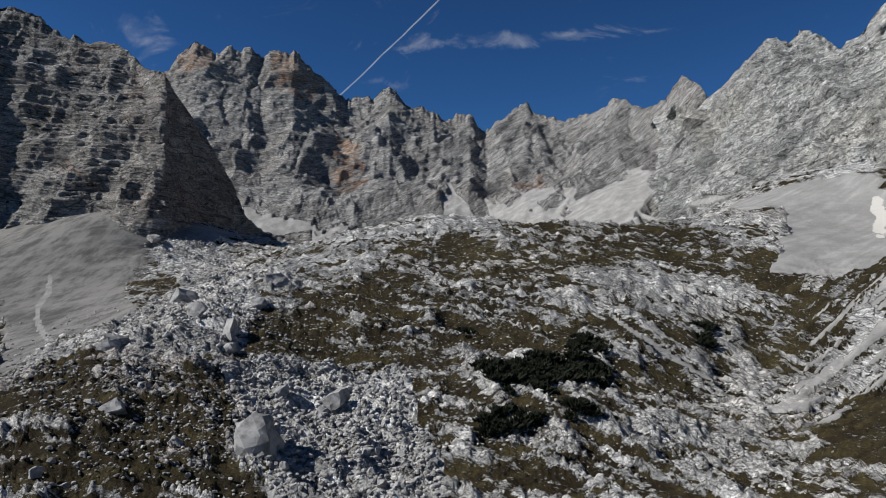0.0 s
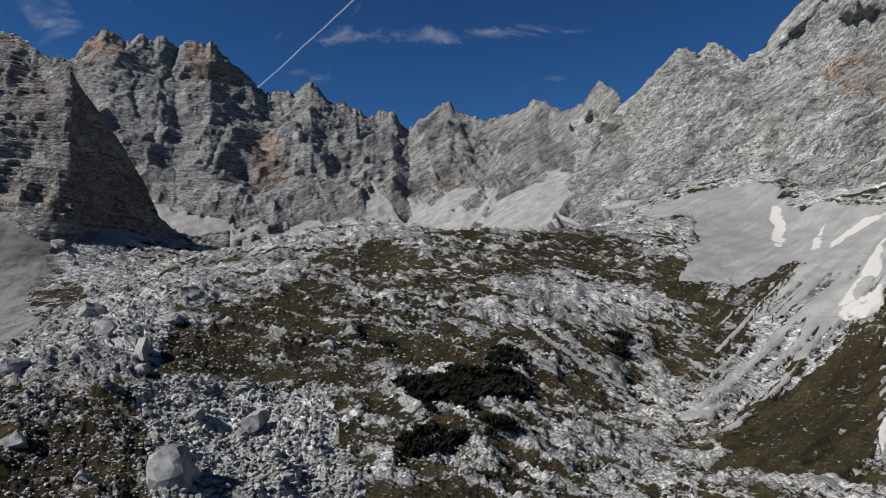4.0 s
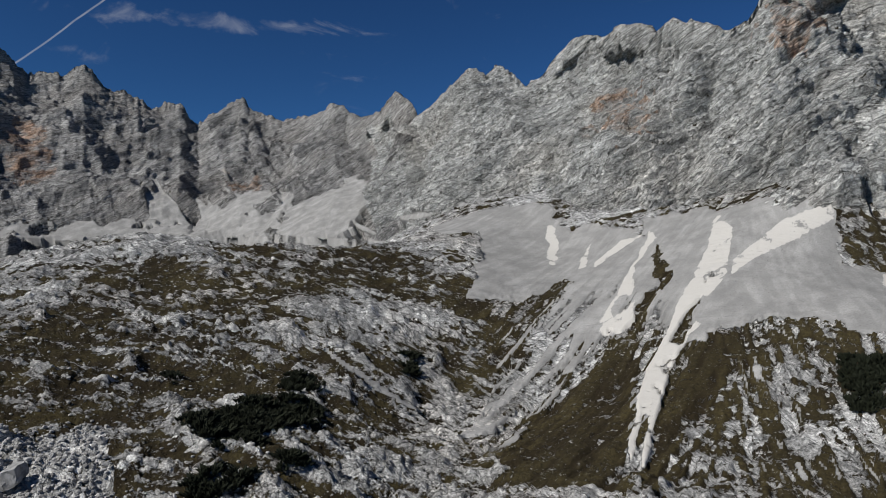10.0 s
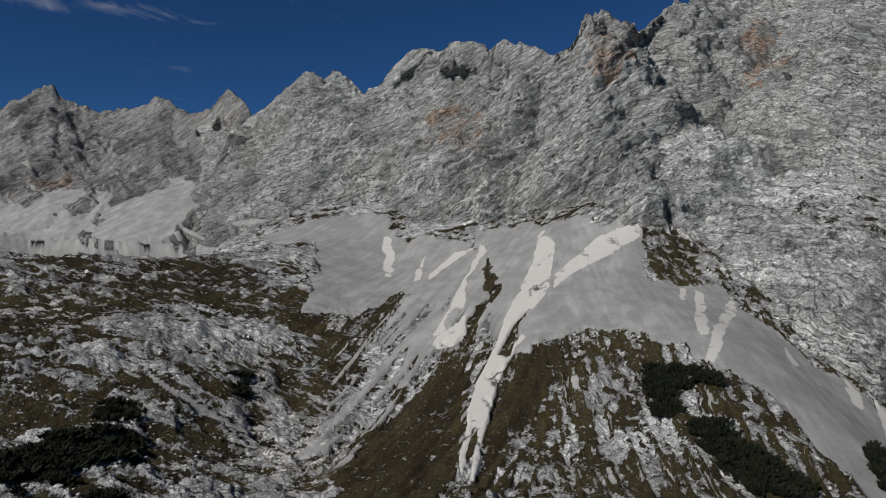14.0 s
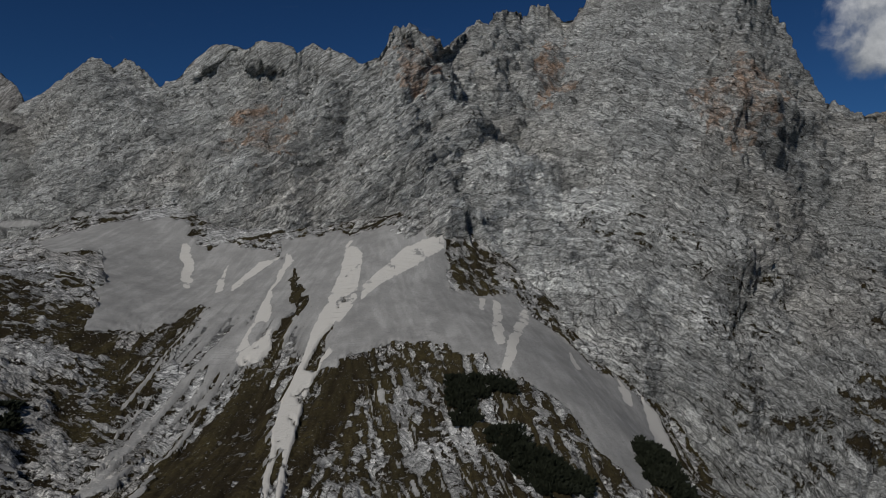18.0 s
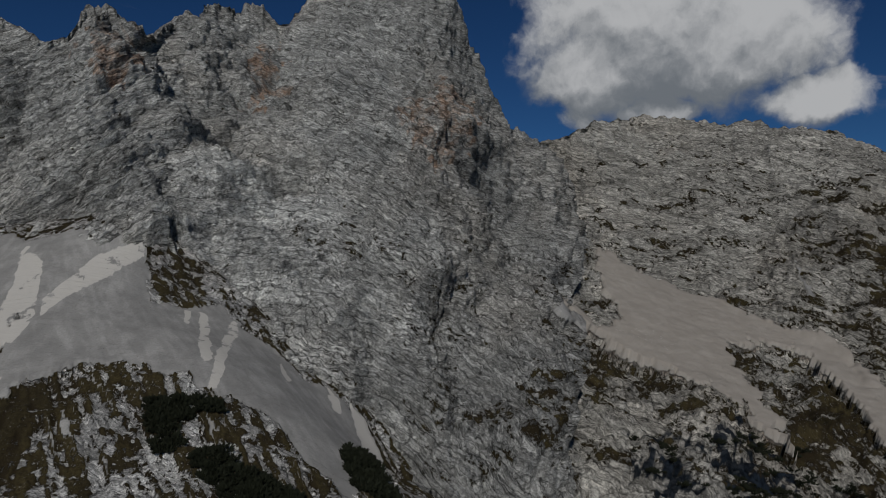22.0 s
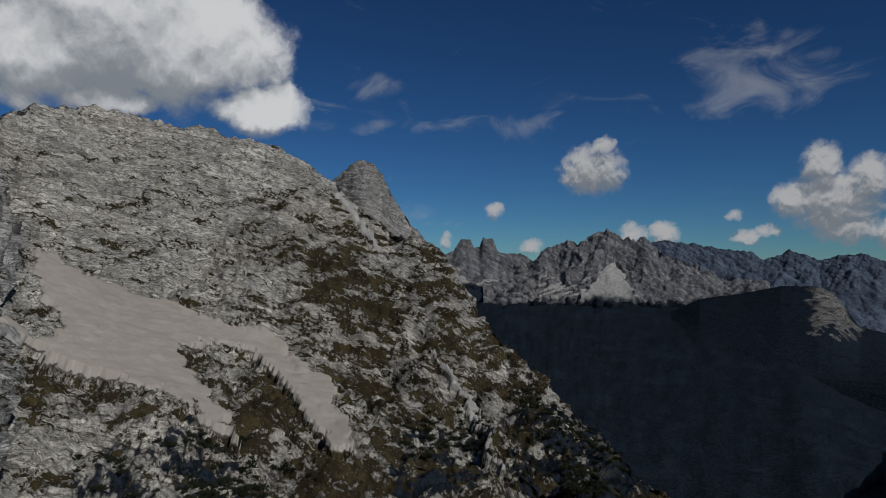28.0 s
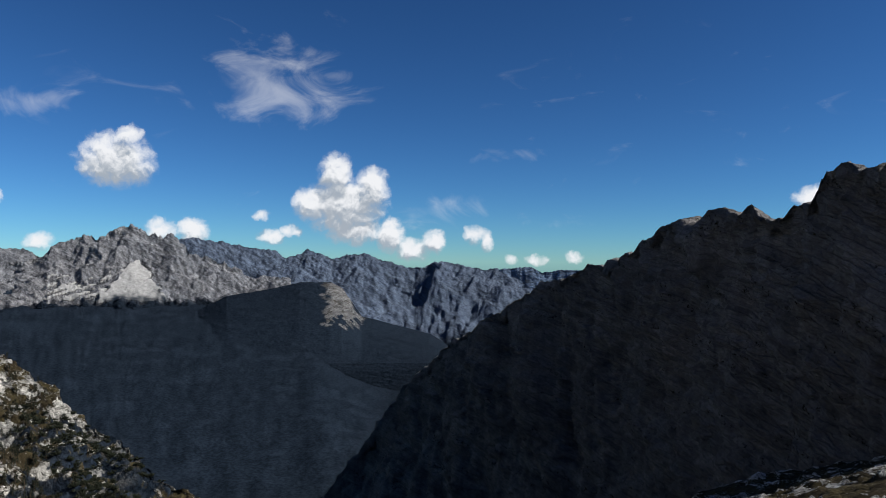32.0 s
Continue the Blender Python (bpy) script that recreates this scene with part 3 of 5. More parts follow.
# ---- outlines on the walls: bearing, height ----
EAST_SCREE_FIELD_1 = [(87.07, 132), (89.42, 106), (92.71, 83), (96.02, 69), (99.31, 52), (100.95, 43), (103.94, 37), (105.31, 24), (106.68, 8), (108.68, -2), (109.18, -19), (110.32, -32), (110.79, -39), (109.05, -36), (106.79, -20), (105.85, -7), (104.01, 6), (102.13, 25), (99.35, 33), (96.59, 29), (97.8, 14), (99.01, 0), (101.87, -24), (97.66, -6), (94.81, 10), (90.09, 28), (86.33, 51), (83.94, 71), (84.38, 75), (87.24, 49), (89.08, 54), (87.12, 100)]
EAST_SCREE_FIELD_AREAS = [EAST_SCREE_FIELD_1]
EAST_TURF_1 = [(96.59, 29), (99.36, 32), (101.91, 23), (103.55, 6), (105.85, -8), (106.8, -23), (110.8, -40), (117.0, -52), (108.69, -54), (102.36, -33), (99.04, -6)]
EAST_TURF_2 = [(79.95, 80), (83.61, 61), (90.09, 26), (94.81, 9), (99.55, -18), (102.38, -35), (94.88, -8), (87.39, 7), (83.71, 31)]
EAST_TURF_3 = [(109.34, -4), (112.74, 0), (116.06, -8), (115.3, -23), (111.99, -24), (109.83, -20)]
EAST_TURF_4 = [(106.55, 195), (108.77, 168), (112.67, 106), (115.19, 51), (114.38, 29), (111.01, 49), (107.52, 61), (106.6, 99)]
EAST_TURF_5 = [(115.56, 134), (117.95, 112), (119.49, 74), (117.58, 80), (115.57, 99)]
EAST_TURF_AREAS = [EAST_TURF_1, EAST_TURF_2, EAST_TURF_3, EAST_TURF_4, EAST_TURF_5]
EAST_PALE_1 = [(87.25, 44), (90.02, 49), (93.34, 29), (93.11, 28), (89.57, 43)]
EAST_PALE_2 = [(78.03, 5), (82.03, -1), (84.8, -14), (82.08, -9), (78.49, 0)]
EAST_PALE_3 = [(109.19, 225), (112.66, 128), (112.23, 128), (108.53, 220)]
EAST_PALE_4 = [(116.5, 25), (118.59, -1), (120.68, -30), (123.35, -51), (123.14, -52), (120.39, -29), (118.32, -2)]
EAST_PALE_5 = [(101.13, 121), (102.77, 73), (102.31, 73)]
EAST_PALE_AREAS = [EAST_PALE_1, EAST_PALE_2, EAST_PALE_3, EAST_PALE_4, EAST_PALE_5]
EAST_PINE_1 = [(89.81, -16), (93.1, -24), (96.38, -30), (95.05, -41), (90.36, -30)]
EAST_PINE_2 = [(94.9, -12), (98.17, -18), (102.37, -34), (102.86, -42), (99.63, -35), (96.37, -28)]
EAST_PINE_3 = [(96.9, -41), (99.66, -40), (104.24, -47), (108.71, -58), (97.88, -50)]
EAST_PINE_4 = [(114.13, -35), (116.93, -30), (120.77, -38), (122.3, -55), (114.62, -59)]
EAST_PINE_5 = [(123.15, -31), (125.89, -24), (128.69, -51), (132.41, -73), (135.12, -92), (127.08, -71), (124.22, -48)]
EAST_PINE_AREAS = [EAST_PINE_1, EAST_PINE_2, EAST_PINE_3, EAST_PINE_4, EAST_PINE_5]
NORTH_OCHRE_1 = [(58.66, 360), (60.45, 368), (61.13, 320), (60.27, 260), (59.15, 265), (59.35, 311)]
NORTH_OCHRE_2 = [(71.8, 280), (75.16, 285), (76.9, 271), (76.56, 220), (73.32, 215), (71.41, 247)]
NORTH_OCHRE_3 = [(33.07, 266), (37.68, 244), (37.24, 206), (33.1, 222)]
NORTH_OCHRE_4 = [(47.09, 323), (50.86, 323), (50.41, 277), (47.1, 279)]
NORTH_OCHRE_AREAS = [NORTH_OCHRE_1, NORTH_OCHRE_2, NORTH_OCHRE_3, NORTH_OCHRE_4]
NORTH_DARK_1 = [(60.99, 157), (67.41, 153), (71.41, 113), (76.22, 91), (78.92, 64), (76.91, 71), (72.56, 94), (67.0, 122)]
NORTH_DARK_AREAS = [NORTH_DARK_1]
BACK_SCREE_1 = [(-18.23, 208), (-16.26, 187), (-12.23, 143), (-12.22, 105), (-16.24, 106), (-17.56, 142)]
BACK_SCREE_2 = [(2.18, 138), (5.44, 222), (7.52, 239), (7.05, 203), (4.51, 152), (8.65, 197), (10.01, 240), (8.19, 166), (6.35, 126)]
BACK_SCREE_3 = [(7.27, 124), (10.91, 205), (14.0, 231), (16.15, 203), (12.65, 115)]
BACK_SCREE_4 = [(-12.22, 135), (-5.78, 157), (-1.09, 167), (1.25, 145), (1.25, 116), (-12.22, 123)]
BACK_SCREE_AREAS = [BACK_SCREE_1, BACK_SCREE_2, BACK_SCREE_3, BACK_SCREE_4]
BACK_OCHRE_1 = [(-23.22, 809), (-20.51, 826), (-20.27, 677), (-22.78, 663)]
BACK_OCHRE_2 = [(-15.93, 805), (-13.01, 808), (-11.62, 665), (-13.21, 562), (-15.46, 576)]
BACK_OCHRE_3 = [(-10.91, 440), (-8.59, 397), (-7.65, 239), (-10.42, 241), (-11.35, 328)]
BACK_OCHRE_4 = [(3.59, 294), (5.91, 296), (6.37, 227), (4.05, 229)]
BACK_OCHRE_AREAS = [BACK_OCHRE_1, BACK_OCHRE_2, BACK_OCHRE_3, BACK_OCHRE_4]
LEFT_OCHRE_1 = [(-32.59, 175), (-30.81, 165), (-27.42, 127), (-28.19, 132), (-31.15, 148)]
LEFT_OCHRE_AREAS = [LEFT_OCHRE_1]
# ---- clefts: width, depth, line of bearing and height ----
NORTH_CUTS = [(5, 10, [(42.44, 123), (43.47, 148), (45.63, 167)]), (5, 9, [(50.4, 127), (51.51, 148), (53.48, 181), (55.17, 212)]), (5, 9, [(30.07, 133), (31.82, 147), (34.52, 158), (37.73, 177)]), (6, 10, [(69.03, 225), (73.32, 163), (76.22, 120), (78.91, 77)]), (5, 6, [(43.07, 258), (40.5, 215), (36.8, 183)]), (5, 6, [(50.41, 262), (49.02, 234), (47.13, 210)]), (5, 9, [(60.4, 321), (58.2, 250), (55.4, 190), (52.5, 140)]), (5, 7, [(37.73, 171), (39.61, 150), (41.96, 147)])]
BACK_CUTS = [(10, 26, [(5.46, 476), (5.36, 359), (4.75, 265)]), (10, 22, [(6.62, 450), (7.07, 335), (6.92, 258)]), (9, 18, [(1.26, 482), (1.02, 351)]), (10, 22, [(-16.73, 767), (-17.66, 545), (-18.28, 371), (-17.61, 300)]), (12, 24, [(-19.61, 568), (-19.37, 452), (-18.29, 420)]), (9, 16, [(-6.26, 386), (-7.2, 467), (-8.61, 597)]), (9, 16, [(-12.3, 581), (-12.96, 419), (-14.07, 317)]), (9, 16, [(-2.51, 541), (-2.03, 332), (-2.5, 220)]), (8, 14, [(9.11, 231), (6.35, 136)])]
EAST_CUTS = [(4, 7, [(98.05, 210), (98.3, 169), (98.78, 152)]), (4, 8, [(102.02, 177), (102.27, 143), (103.2, 128)]), (4, 6, [(99.93, 195), (100.64, 164)]), (5, 9, [(104.39, 49), (105.32, 17), (106.69, 4)]), (5, 8, [(116.82, 29), (119.92, -11), (121.84, -35), (123.53, -52)]), (4, 6, [(108.75, 225), (112.66, 128)]), (4, 6, [(86.97, 323), (87.93, 258)]), (4, 6, [(95.46, 224), (96.42, 178)])]
BIG_BOULDERS = [(-16.96, 206, 14.3, 0.9), (-27.16, 225, 8.3, 0.8), (-28.78, 228, 5.2, 0.7), (-18.99, 290, 9.0, 1.1), (-18.97, 275, 6.3, 0.9), (-22.56, 376, 16.9, 0.8), (-15.55, 355, 18.9, 0.6), (-16.55, 323, 7.9, 0.8), (-10.55, 247, 10.1, 0.9), (-11.77, 241, 6.3, 0.9), (-15.25, 252, 6.2, 0.7), (-14.36, 245, 5.2, 0.7), (-25.34, 242, 5.5, 0.7), (-8.02, 209, 4.8, 0.9)]
BIG_BOULDERS += [(-22.62, 206, 4.4, 0.8), (-27.44, 290, 14.2, 0.5), (-21.52, 301, 8.6, 0.8), (-9.15, 194, 4.8, 0.8), (-13.42, 184, 4.2, 0.8), (-12.33, 216, 4.2, 0.8), (-4.71, 252, 3.3, 0.8), (-24.64, 580, 12.3, 0.6), (-8.46, 188, 4.0, 0.8), (-4.8, 233, 3.0, 0.8), (-6.66, 253, 3.7, 0.8), (-0.25, 338, 2.5, 0.9), (-32.17, 193, 4.1, 0.7), (-23.28, 246, 3.6, 0.7), (36.32, 248, 2.4, 0.9)]
# ---- materials ----
def surface(name, rough=0.95):
    m = bpy.data.materials.new(name)
    m.use_nodes = True
    n = Nodes(m.node_tree)
    bsdf = n.add("ShaderNodeBsdfPrincipled", inputs={"Roughness": rough, "Specular IOR Level": 0.15})
    out = n.add("ShaderNodeOutputMaterial")
    n.links.new(bsdf.outputs[0], out.inputs[0])
    return m, n, bsdf


def bumped(n, bsdf, height, strength, distance):
    b = n.add("ShaderNodeBump", inputs={"Height": height, "Strength": strength, "Distance": distance})
    n.links.new(b.outputs[0], bsdf.inputs["Normal"])


def rock_material(name, light=(0.46, 0.45, 0.42), dark=(0.27, 0.264, 0.25), warm=(0.34, 0.20, 0.12), size=1.0, deep=1.0, lines=1.0, streaky=0.25, along=0.055, across=0.30):
    """Bedded pale limestone, broken into blocks; masks scree, grass, ochre and wood lie over it where the ground has them."""
    m, n, bsdf = surface(name)
    p = n.add("ShaderNodeTexCoord").outputs["Object"]
    bed = n.attr("bed")

    def laid(flat_scale, bed_scale, tear, tear_scale):
        """Places in the pile of beds: along, along, across; a little torn."""
        q = n.vec("MULTIPLY", p, (flat_scale / size, flat_scale / size, flat_scale * 0.25 / size))
        q = n.vec("ADD", q, n.add("ShaderNodeCombineXYZ", inputs={2: n.math("MULTIPLY", bed, bed_scale / size)}).outputs[0])
        rag = n.add("ShaderNodeTexNoise", inputs={"Vector": p, "Scale": tear_scale / size, "Detail": 4.0, "Roughness": 0.65}).outputs["Color"]
        return n.vec("ADD", q, n.vec("SCALE", n.vec("SUBTRACT", rag, (0.5, 0.5, 0.5)), tear))

    beds = n.noise(laid(0.018, 0.11, 0.15, 0.08), 1.0, 6.0, 0.62)
    stain = n.noise(p, 0.013 / size, 6.0, 0.62)
    streak = n.noise(n.vec("MULTIPLY", p, (0.13 / size, 0.13 / size, 0.016 / size)), 1.0, 5.0, 0.65)
    grain = n.noise(p, 0.62 / size, 4.0, 0.8)
    pits = n.noise(p, 0.17 / size, 5.0, 0.72)
    far = laid(0.33 * along, 0.33 * across, 0.45, 0.03)
    near = laid(along, across, 0.5, 0.09)
    close = laid(2.6 * along, 2.6 * across, 0.6, 0.25)
    slab, block, chip = n.cell(far, 1.0), n.cell(near, 1.0), n.cell(close, 1.0)
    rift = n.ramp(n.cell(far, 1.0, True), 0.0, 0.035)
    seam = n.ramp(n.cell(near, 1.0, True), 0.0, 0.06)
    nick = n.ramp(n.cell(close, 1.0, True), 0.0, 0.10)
    shelf = n.math("ADD", n.math("MULTIPLY", bed, 0.17 / size), n.math("MULTIPLY", n.noise(laid(0.03, 0.03, 0.2, 0.08), 1.0, 4.0, 0.6), 0.9))
    step = n.math("FRACT", shelf)
    under_shade = n.math("MAXIMUM", n.ramp(step, 0.0, 0.13), n.ramp(n.noise(laid(0.035, 0.1, 0.3, 0.08), 1.0, 4.0, 0.6), 0.42, 0.56))
    open_ = n.ramp(pits, 0.36, 0.58)
    tone = n.math("ADD", n.math("MULTIPLY", n.ramp(beds, 0.36, 0.64), 0.38), n.math("ADD", n.math("MULTIPLY", n.ramp(streak, 0.34, 0.64), streaky), n.math("MULTIPLY", n.ramp(stain, 0.34, 0.66), 0.62 - streaky)))
    col = n.mix(tone, dark, light)
    col = n.mix(n.ramp(n.noise(p, 0.006 / size, 4.0, 0.6), 0.45, 0.65, 0.0, 0.4), col, n.mix(0.9, col, (1.06, 0.98, 0.90), "MULTIPLY"))
    col = n.mix(n.math("MULTIPLY", n.attr("ochre"), n.ramp(n.noise(p, 0.05 / size, 6.0, 0.75), 0.38, 0.62, 0.0, 0.75), clamp=True), col, warm)
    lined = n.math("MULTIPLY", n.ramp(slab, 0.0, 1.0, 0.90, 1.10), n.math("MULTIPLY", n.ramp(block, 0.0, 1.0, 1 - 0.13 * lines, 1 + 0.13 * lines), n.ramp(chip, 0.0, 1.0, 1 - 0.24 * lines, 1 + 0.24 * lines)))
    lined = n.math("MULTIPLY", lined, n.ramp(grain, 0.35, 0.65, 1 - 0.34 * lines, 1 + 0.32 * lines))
    # shadow in cracks, pits and under ledges is darkened into the rock colour
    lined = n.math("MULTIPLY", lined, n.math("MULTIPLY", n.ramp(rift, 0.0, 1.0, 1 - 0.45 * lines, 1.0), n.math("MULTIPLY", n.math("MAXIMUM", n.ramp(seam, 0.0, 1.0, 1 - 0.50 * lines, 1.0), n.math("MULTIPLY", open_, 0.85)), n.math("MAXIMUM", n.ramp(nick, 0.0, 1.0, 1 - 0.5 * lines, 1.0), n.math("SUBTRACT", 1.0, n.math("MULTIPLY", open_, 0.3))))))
    lined = n.math("MULTIPLY", lined, n.math("MULTIPLY", n.ramp(under_shade, 0.0, 1.0, 1 - 0.5 * lines, 1.0), n.ramp(pits, 0.32, 0.47, 1 - 0.42 * lines, 1.0)))
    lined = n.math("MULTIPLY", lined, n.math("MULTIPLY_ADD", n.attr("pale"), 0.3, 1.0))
    grey = n.add("ShaderNodeCombineXYZ", inputs={0: lined, 1: lined, 2: lined}).outputs[0]
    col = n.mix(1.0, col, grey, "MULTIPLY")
    # loose scree
    sc = n.attr("scree")
    fan = n.noise(n.vec("MULTIPLY", p, (0.06, 0.06, 0.02)), 1.0, 4.0, 0.6)
    fine = n.noise(p, 1.1, 4.0, 0.75)
    screec = n.mix(n.ramp(fan, 0.3, 0.7), (0.225, 0.222, 0.215), (0.345, 0.340, 0.328))
    flow = n.attr("flow")
    screec = n.mix(n.ramp(flow, -0.5, 0.6, 0.42, 0.0), screec, (0.19, 0.188, 0.182))
    screec = n.mix(n.ramp(fine, 0.4, 0.75, 0.0, 0.45), screec, (0.14, 0.133, 0.125))
    screec = n.mix(n.ramp(n.noise(p, 0.5, 4.0, 0.8), 0.64, 0.70, 0.0, 0.8), screec, (0.09, 0.085, 0.078))
    screec = n.mix(n.math("MULTIPLY", n.attr("ochre"), 0.6), screec, (0.305, 0.268, 0.226))
    pale = n.ramp(n.math("ADD", n.attr("fresh"), n.math("MULTIPLY", n.math("SUBTRACT", n.noise(n.vec("MULTIPLY", p, (1.0, 1.0, 0.4)), 0.22, 6.0, 0.75), 0.5), 1.9)), 0.38, 0.62)
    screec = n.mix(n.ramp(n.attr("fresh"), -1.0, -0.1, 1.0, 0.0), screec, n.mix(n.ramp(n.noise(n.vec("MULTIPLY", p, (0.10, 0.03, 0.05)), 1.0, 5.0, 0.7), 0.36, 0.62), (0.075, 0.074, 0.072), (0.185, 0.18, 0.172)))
    screec = n.mix(pale, screec, (0.47, 0.452, 0.42))
    edge = n.math("ADD", n.math("MULTIPLY", n.noise(p, 0.2, 6.0, 0.72), 0.7), -0.35)
    scm = n.ramp(n.math("ADD", sc, edge), 0.40, 0.56)
    # turf between the slabs
    gr = n.attr("grass")
    gn = n.noise(p, 0.22, 7.0, 0.82)
    turfc = n.mix(n.ramp(n.noise(p, 0.03, 4.0, 0.6), 0.35, 0.65), (0.036, 0.029, 0.013), (0.060, 0.048, 0.020))
    turfc = n.mix(n.ramp(n.noise(p, 0.8, 4.0, 0.75), 0.38, 0.66, 0.0, 0.8), turfc, (0.016, 0.012, 0.006))
    turfc = n.mix(n.ramp(flow, -0.4, 0.5, 0.75, 0.0), turfc, (0.017, 0.012, 0.006))
    turfc = n.mix(n.ramp(n.noise(p, 0.45, 5.0, 0.75), 0.60, 0.68, 0.0, 0.9), turfc, (0.27, 0.26, 0.24))
    grm = n.ramp(n.math("ADD", gr, n.math("MULTIPLY", n.math("ADD", n.math("SUBTRACT", gn, 0.5), n.math("MULTIPLY", n.math("SUBTRACT", block, 0.5), 0.22)), 2.9)), 0.44, 0.56)
    col = n.mix(grm, col, turfc)
    col = n.mix(scm, col, screec)
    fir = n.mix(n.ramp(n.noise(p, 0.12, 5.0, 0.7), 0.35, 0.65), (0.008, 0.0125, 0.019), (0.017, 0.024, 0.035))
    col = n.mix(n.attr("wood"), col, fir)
    n.put(bsdf.inputs["Base Color"], col)
    n.put(bsdf.inputs["Specular IOR Level"], n.math("MULTIPLY", n.math("SUBTRACT", 1.0, n.attr("wood")), 0.15))
    hsum = n.math("ADD", n.math("MULTIPLY", slab, 1.6), n.math("ADD", n.math("MULTIPLY", block, 1.0), n.math("ADD", n.math("MULTIPLY", chip, 0.45), n.math("ADD", n.math("MULTIPLY", grain, 1.5), n.math("ADD", n.math("MULTIPLY", pits, 2.6), n.math("ADD", n.math("MULTIPLY", seam, 0.5), n.math("ADD", n.math("MULTIPLY", beds, 0.6), n.math("MULTIPLY", step, 1.8))))))))
    hsum = n.math("MULTIPLY", hsum, n.math("SUBTRACT", 1.0, n.math("MULTIPLY", n.math("MAXIMUM", scm, n.math("MULTIPLY", grm, 0.6)), 0.9)))
    bumped(n, bsdf, hsum, 1.0, deep * size)
    return m


LIMESTONE = rock_material("limestone", size=1.3, light=(0.33, 0.323, 0.31), dark=(0.185, 0.181, 0.175))
BACK_LIMESTONE = rock_material("ridge_limestone", size=1.8, light=(0.37, 0.364, 0.353), dark=(0.18, 0.178, 0.174))
FLOOR_ROCK = rock_material("karst_limestone", light=(0.69, 0.688, 0.672), dark=(0.25, 0.248, 0.242), size=0.5, deep=1.3, lines=1.25)
EAST_ROCK = rock_material("spur_limestone", size=1.15, lines=1.1, light=(0.50, 0.485, 0.443), dark=(0.235, 0.227, 0.207))
NORTH_ROCK = rock_material("wall_limestone", size=1.0, lines=1.15, light=(0.505, 0.508, 0.49), dark=(0.245, 0.247, 0.238))
# base colours darkened to carry the shade on this mountain side
SHADE_ROCK = rock_material("shaded_limestone", light=(0.20, 0.19, 0.185), dark=(0.085, 0.083, 0.083), lines=0.35, streaky=0.4, size=2.2)


def inside(poly, x, y):
    """1 inside the outline, fading over its edge by the outline's own roughness only."""
    q = np.array(poly, float)
    x0, y0 = q[:, 0], q[:, 1]
    x1, y1 = np.roll(x0, -1), np.roll(y0, -1)
    hit = np.zeros(x.shape, bool)
    for a, b, c, d in zip(x0, y0, x1, y1):
        if b == d:
            continue
        hit ^= ((b > y) != (d > y)) & (x < (c - a) * (y - b) / (d - b) + a)
    return hit.astype(np.float32)


# ---- ground ----
def plate(knots):
    """A thin-plate surface through a few landform heights (bearing, distance, height)."""
    k = np.array(knots, float)
    xy = polar(k[:, 0], k[:, 1], k[:, 2])[:, :2] / 100.0
    d = np.linalg.norm(xy[:, None] - xy[None], axis=-1)
    g = np.where(d > 0, d * d * np.log(d + 1e-12), 0) + 0.02 * np.eye(len(k))
    p = np.concatenate([np.ones((len(k), 1)), xy], 1)
    lhs = np.block([[g, p], [p.T, np.zeros((3, 3))]])
    w = np.linalg.solve(lhs, np.concatenate([k[:, 2], np.zeros(3)]))

    def height(x, y):
        q = np.stack([x, y], -1).reshape(-1, 2) / 100.0
        out = w[-3] + q @ w[-2:]
        for c, s in zip(xy, w):
            e = ((q - c) ** 2).sum(1) + 1e-12
            out += s * 0.5 * e * np.log(e)
        return out.reshape(x.shape)

    return height


FEET = LEFT_FOOT + NORTH_FOOT[2:]
LAND = plate(FLOOR_KNOTS + SIDE_KNOTS + FEET[::2])
FOOT_R = [(-60, 640)] + [k[:2] for k in LEFT_FOOT] + [(-9, 640), (5, 640), (14, 640)] + [k[:2] for k in NORTH_FOOT if k[0] > 18] + [(100, 390), (118, 410), (128, 415), (134, 420), (165, 400), (175, 420), (200, 420), (300, 640)]


def land(az, r):
    """Height of the smooth ground at a bearing and distance."""
    fr = np.interp(az, [k[0] for k in FOOT_R], [k[1] for k in FOOT_R])
    p = polar(az, np.minimum(r, fr + 60), 0 * r)
    z = LAND(p[..., 0], p[..., 1])
    over = np.maximum(r - fr - 40, 0)
    z = z - np.minimum(0.6 * over, 300 + z)
    reach = [0, 120, 250, 350, 500, 900, 1300, 1600, 2400, 3300, 3700, 4000, 4950]
    shelf = np.interp(r, reach, [0, -4, -30, -80, -180, -340, -400, -400, -320, -170, -120, -95, -60])
    gorge = np.interp(r, reach, [0, -4, -30, -80, -180, -340, -400, -405, -390, -380, -420, -430, -430])
    cut = smooth(az, 144, 151)
    valley = shelf * (1 - cut) + gorge * cut
    open_ = smooth(r, 650, 900)
    w = (smooth(az, 124, 137) * (1 - open_) + smooth(az, 108, 116) * open_) * (1 - smooth(az, 166, 177))
    return z * (1 - w) + valley * w


def knobs(a, r, p):
    """Rock ribs, slabs and hummocks of the karst floor, and how deep each point lies between them."""
    u = np.radians(a) * 330.0
    w = r + 0.32 * u
    bank = np.stack([u / 34.0, w / 9.0, 0 * u], -1)
    slab = fbm(bank, 1.0, 4, 0.55, True) - 0.7
    step = slab * 2.6
    slab = 0.35 * slab + 0.65 * (np.floor(step) + smooth(step - np.floor(step), 0.62, 1.0)) / 2.6
    knob = fbm(p, 8.0, 4, 0.66)
    lump = fbm(p, 70, 3)
    rift = np.exp(-((fbm(p + 31, 9.0, 3, 0.6) / 0.07) ** 2))
    return lump, slab, knob - 0.7 * rift


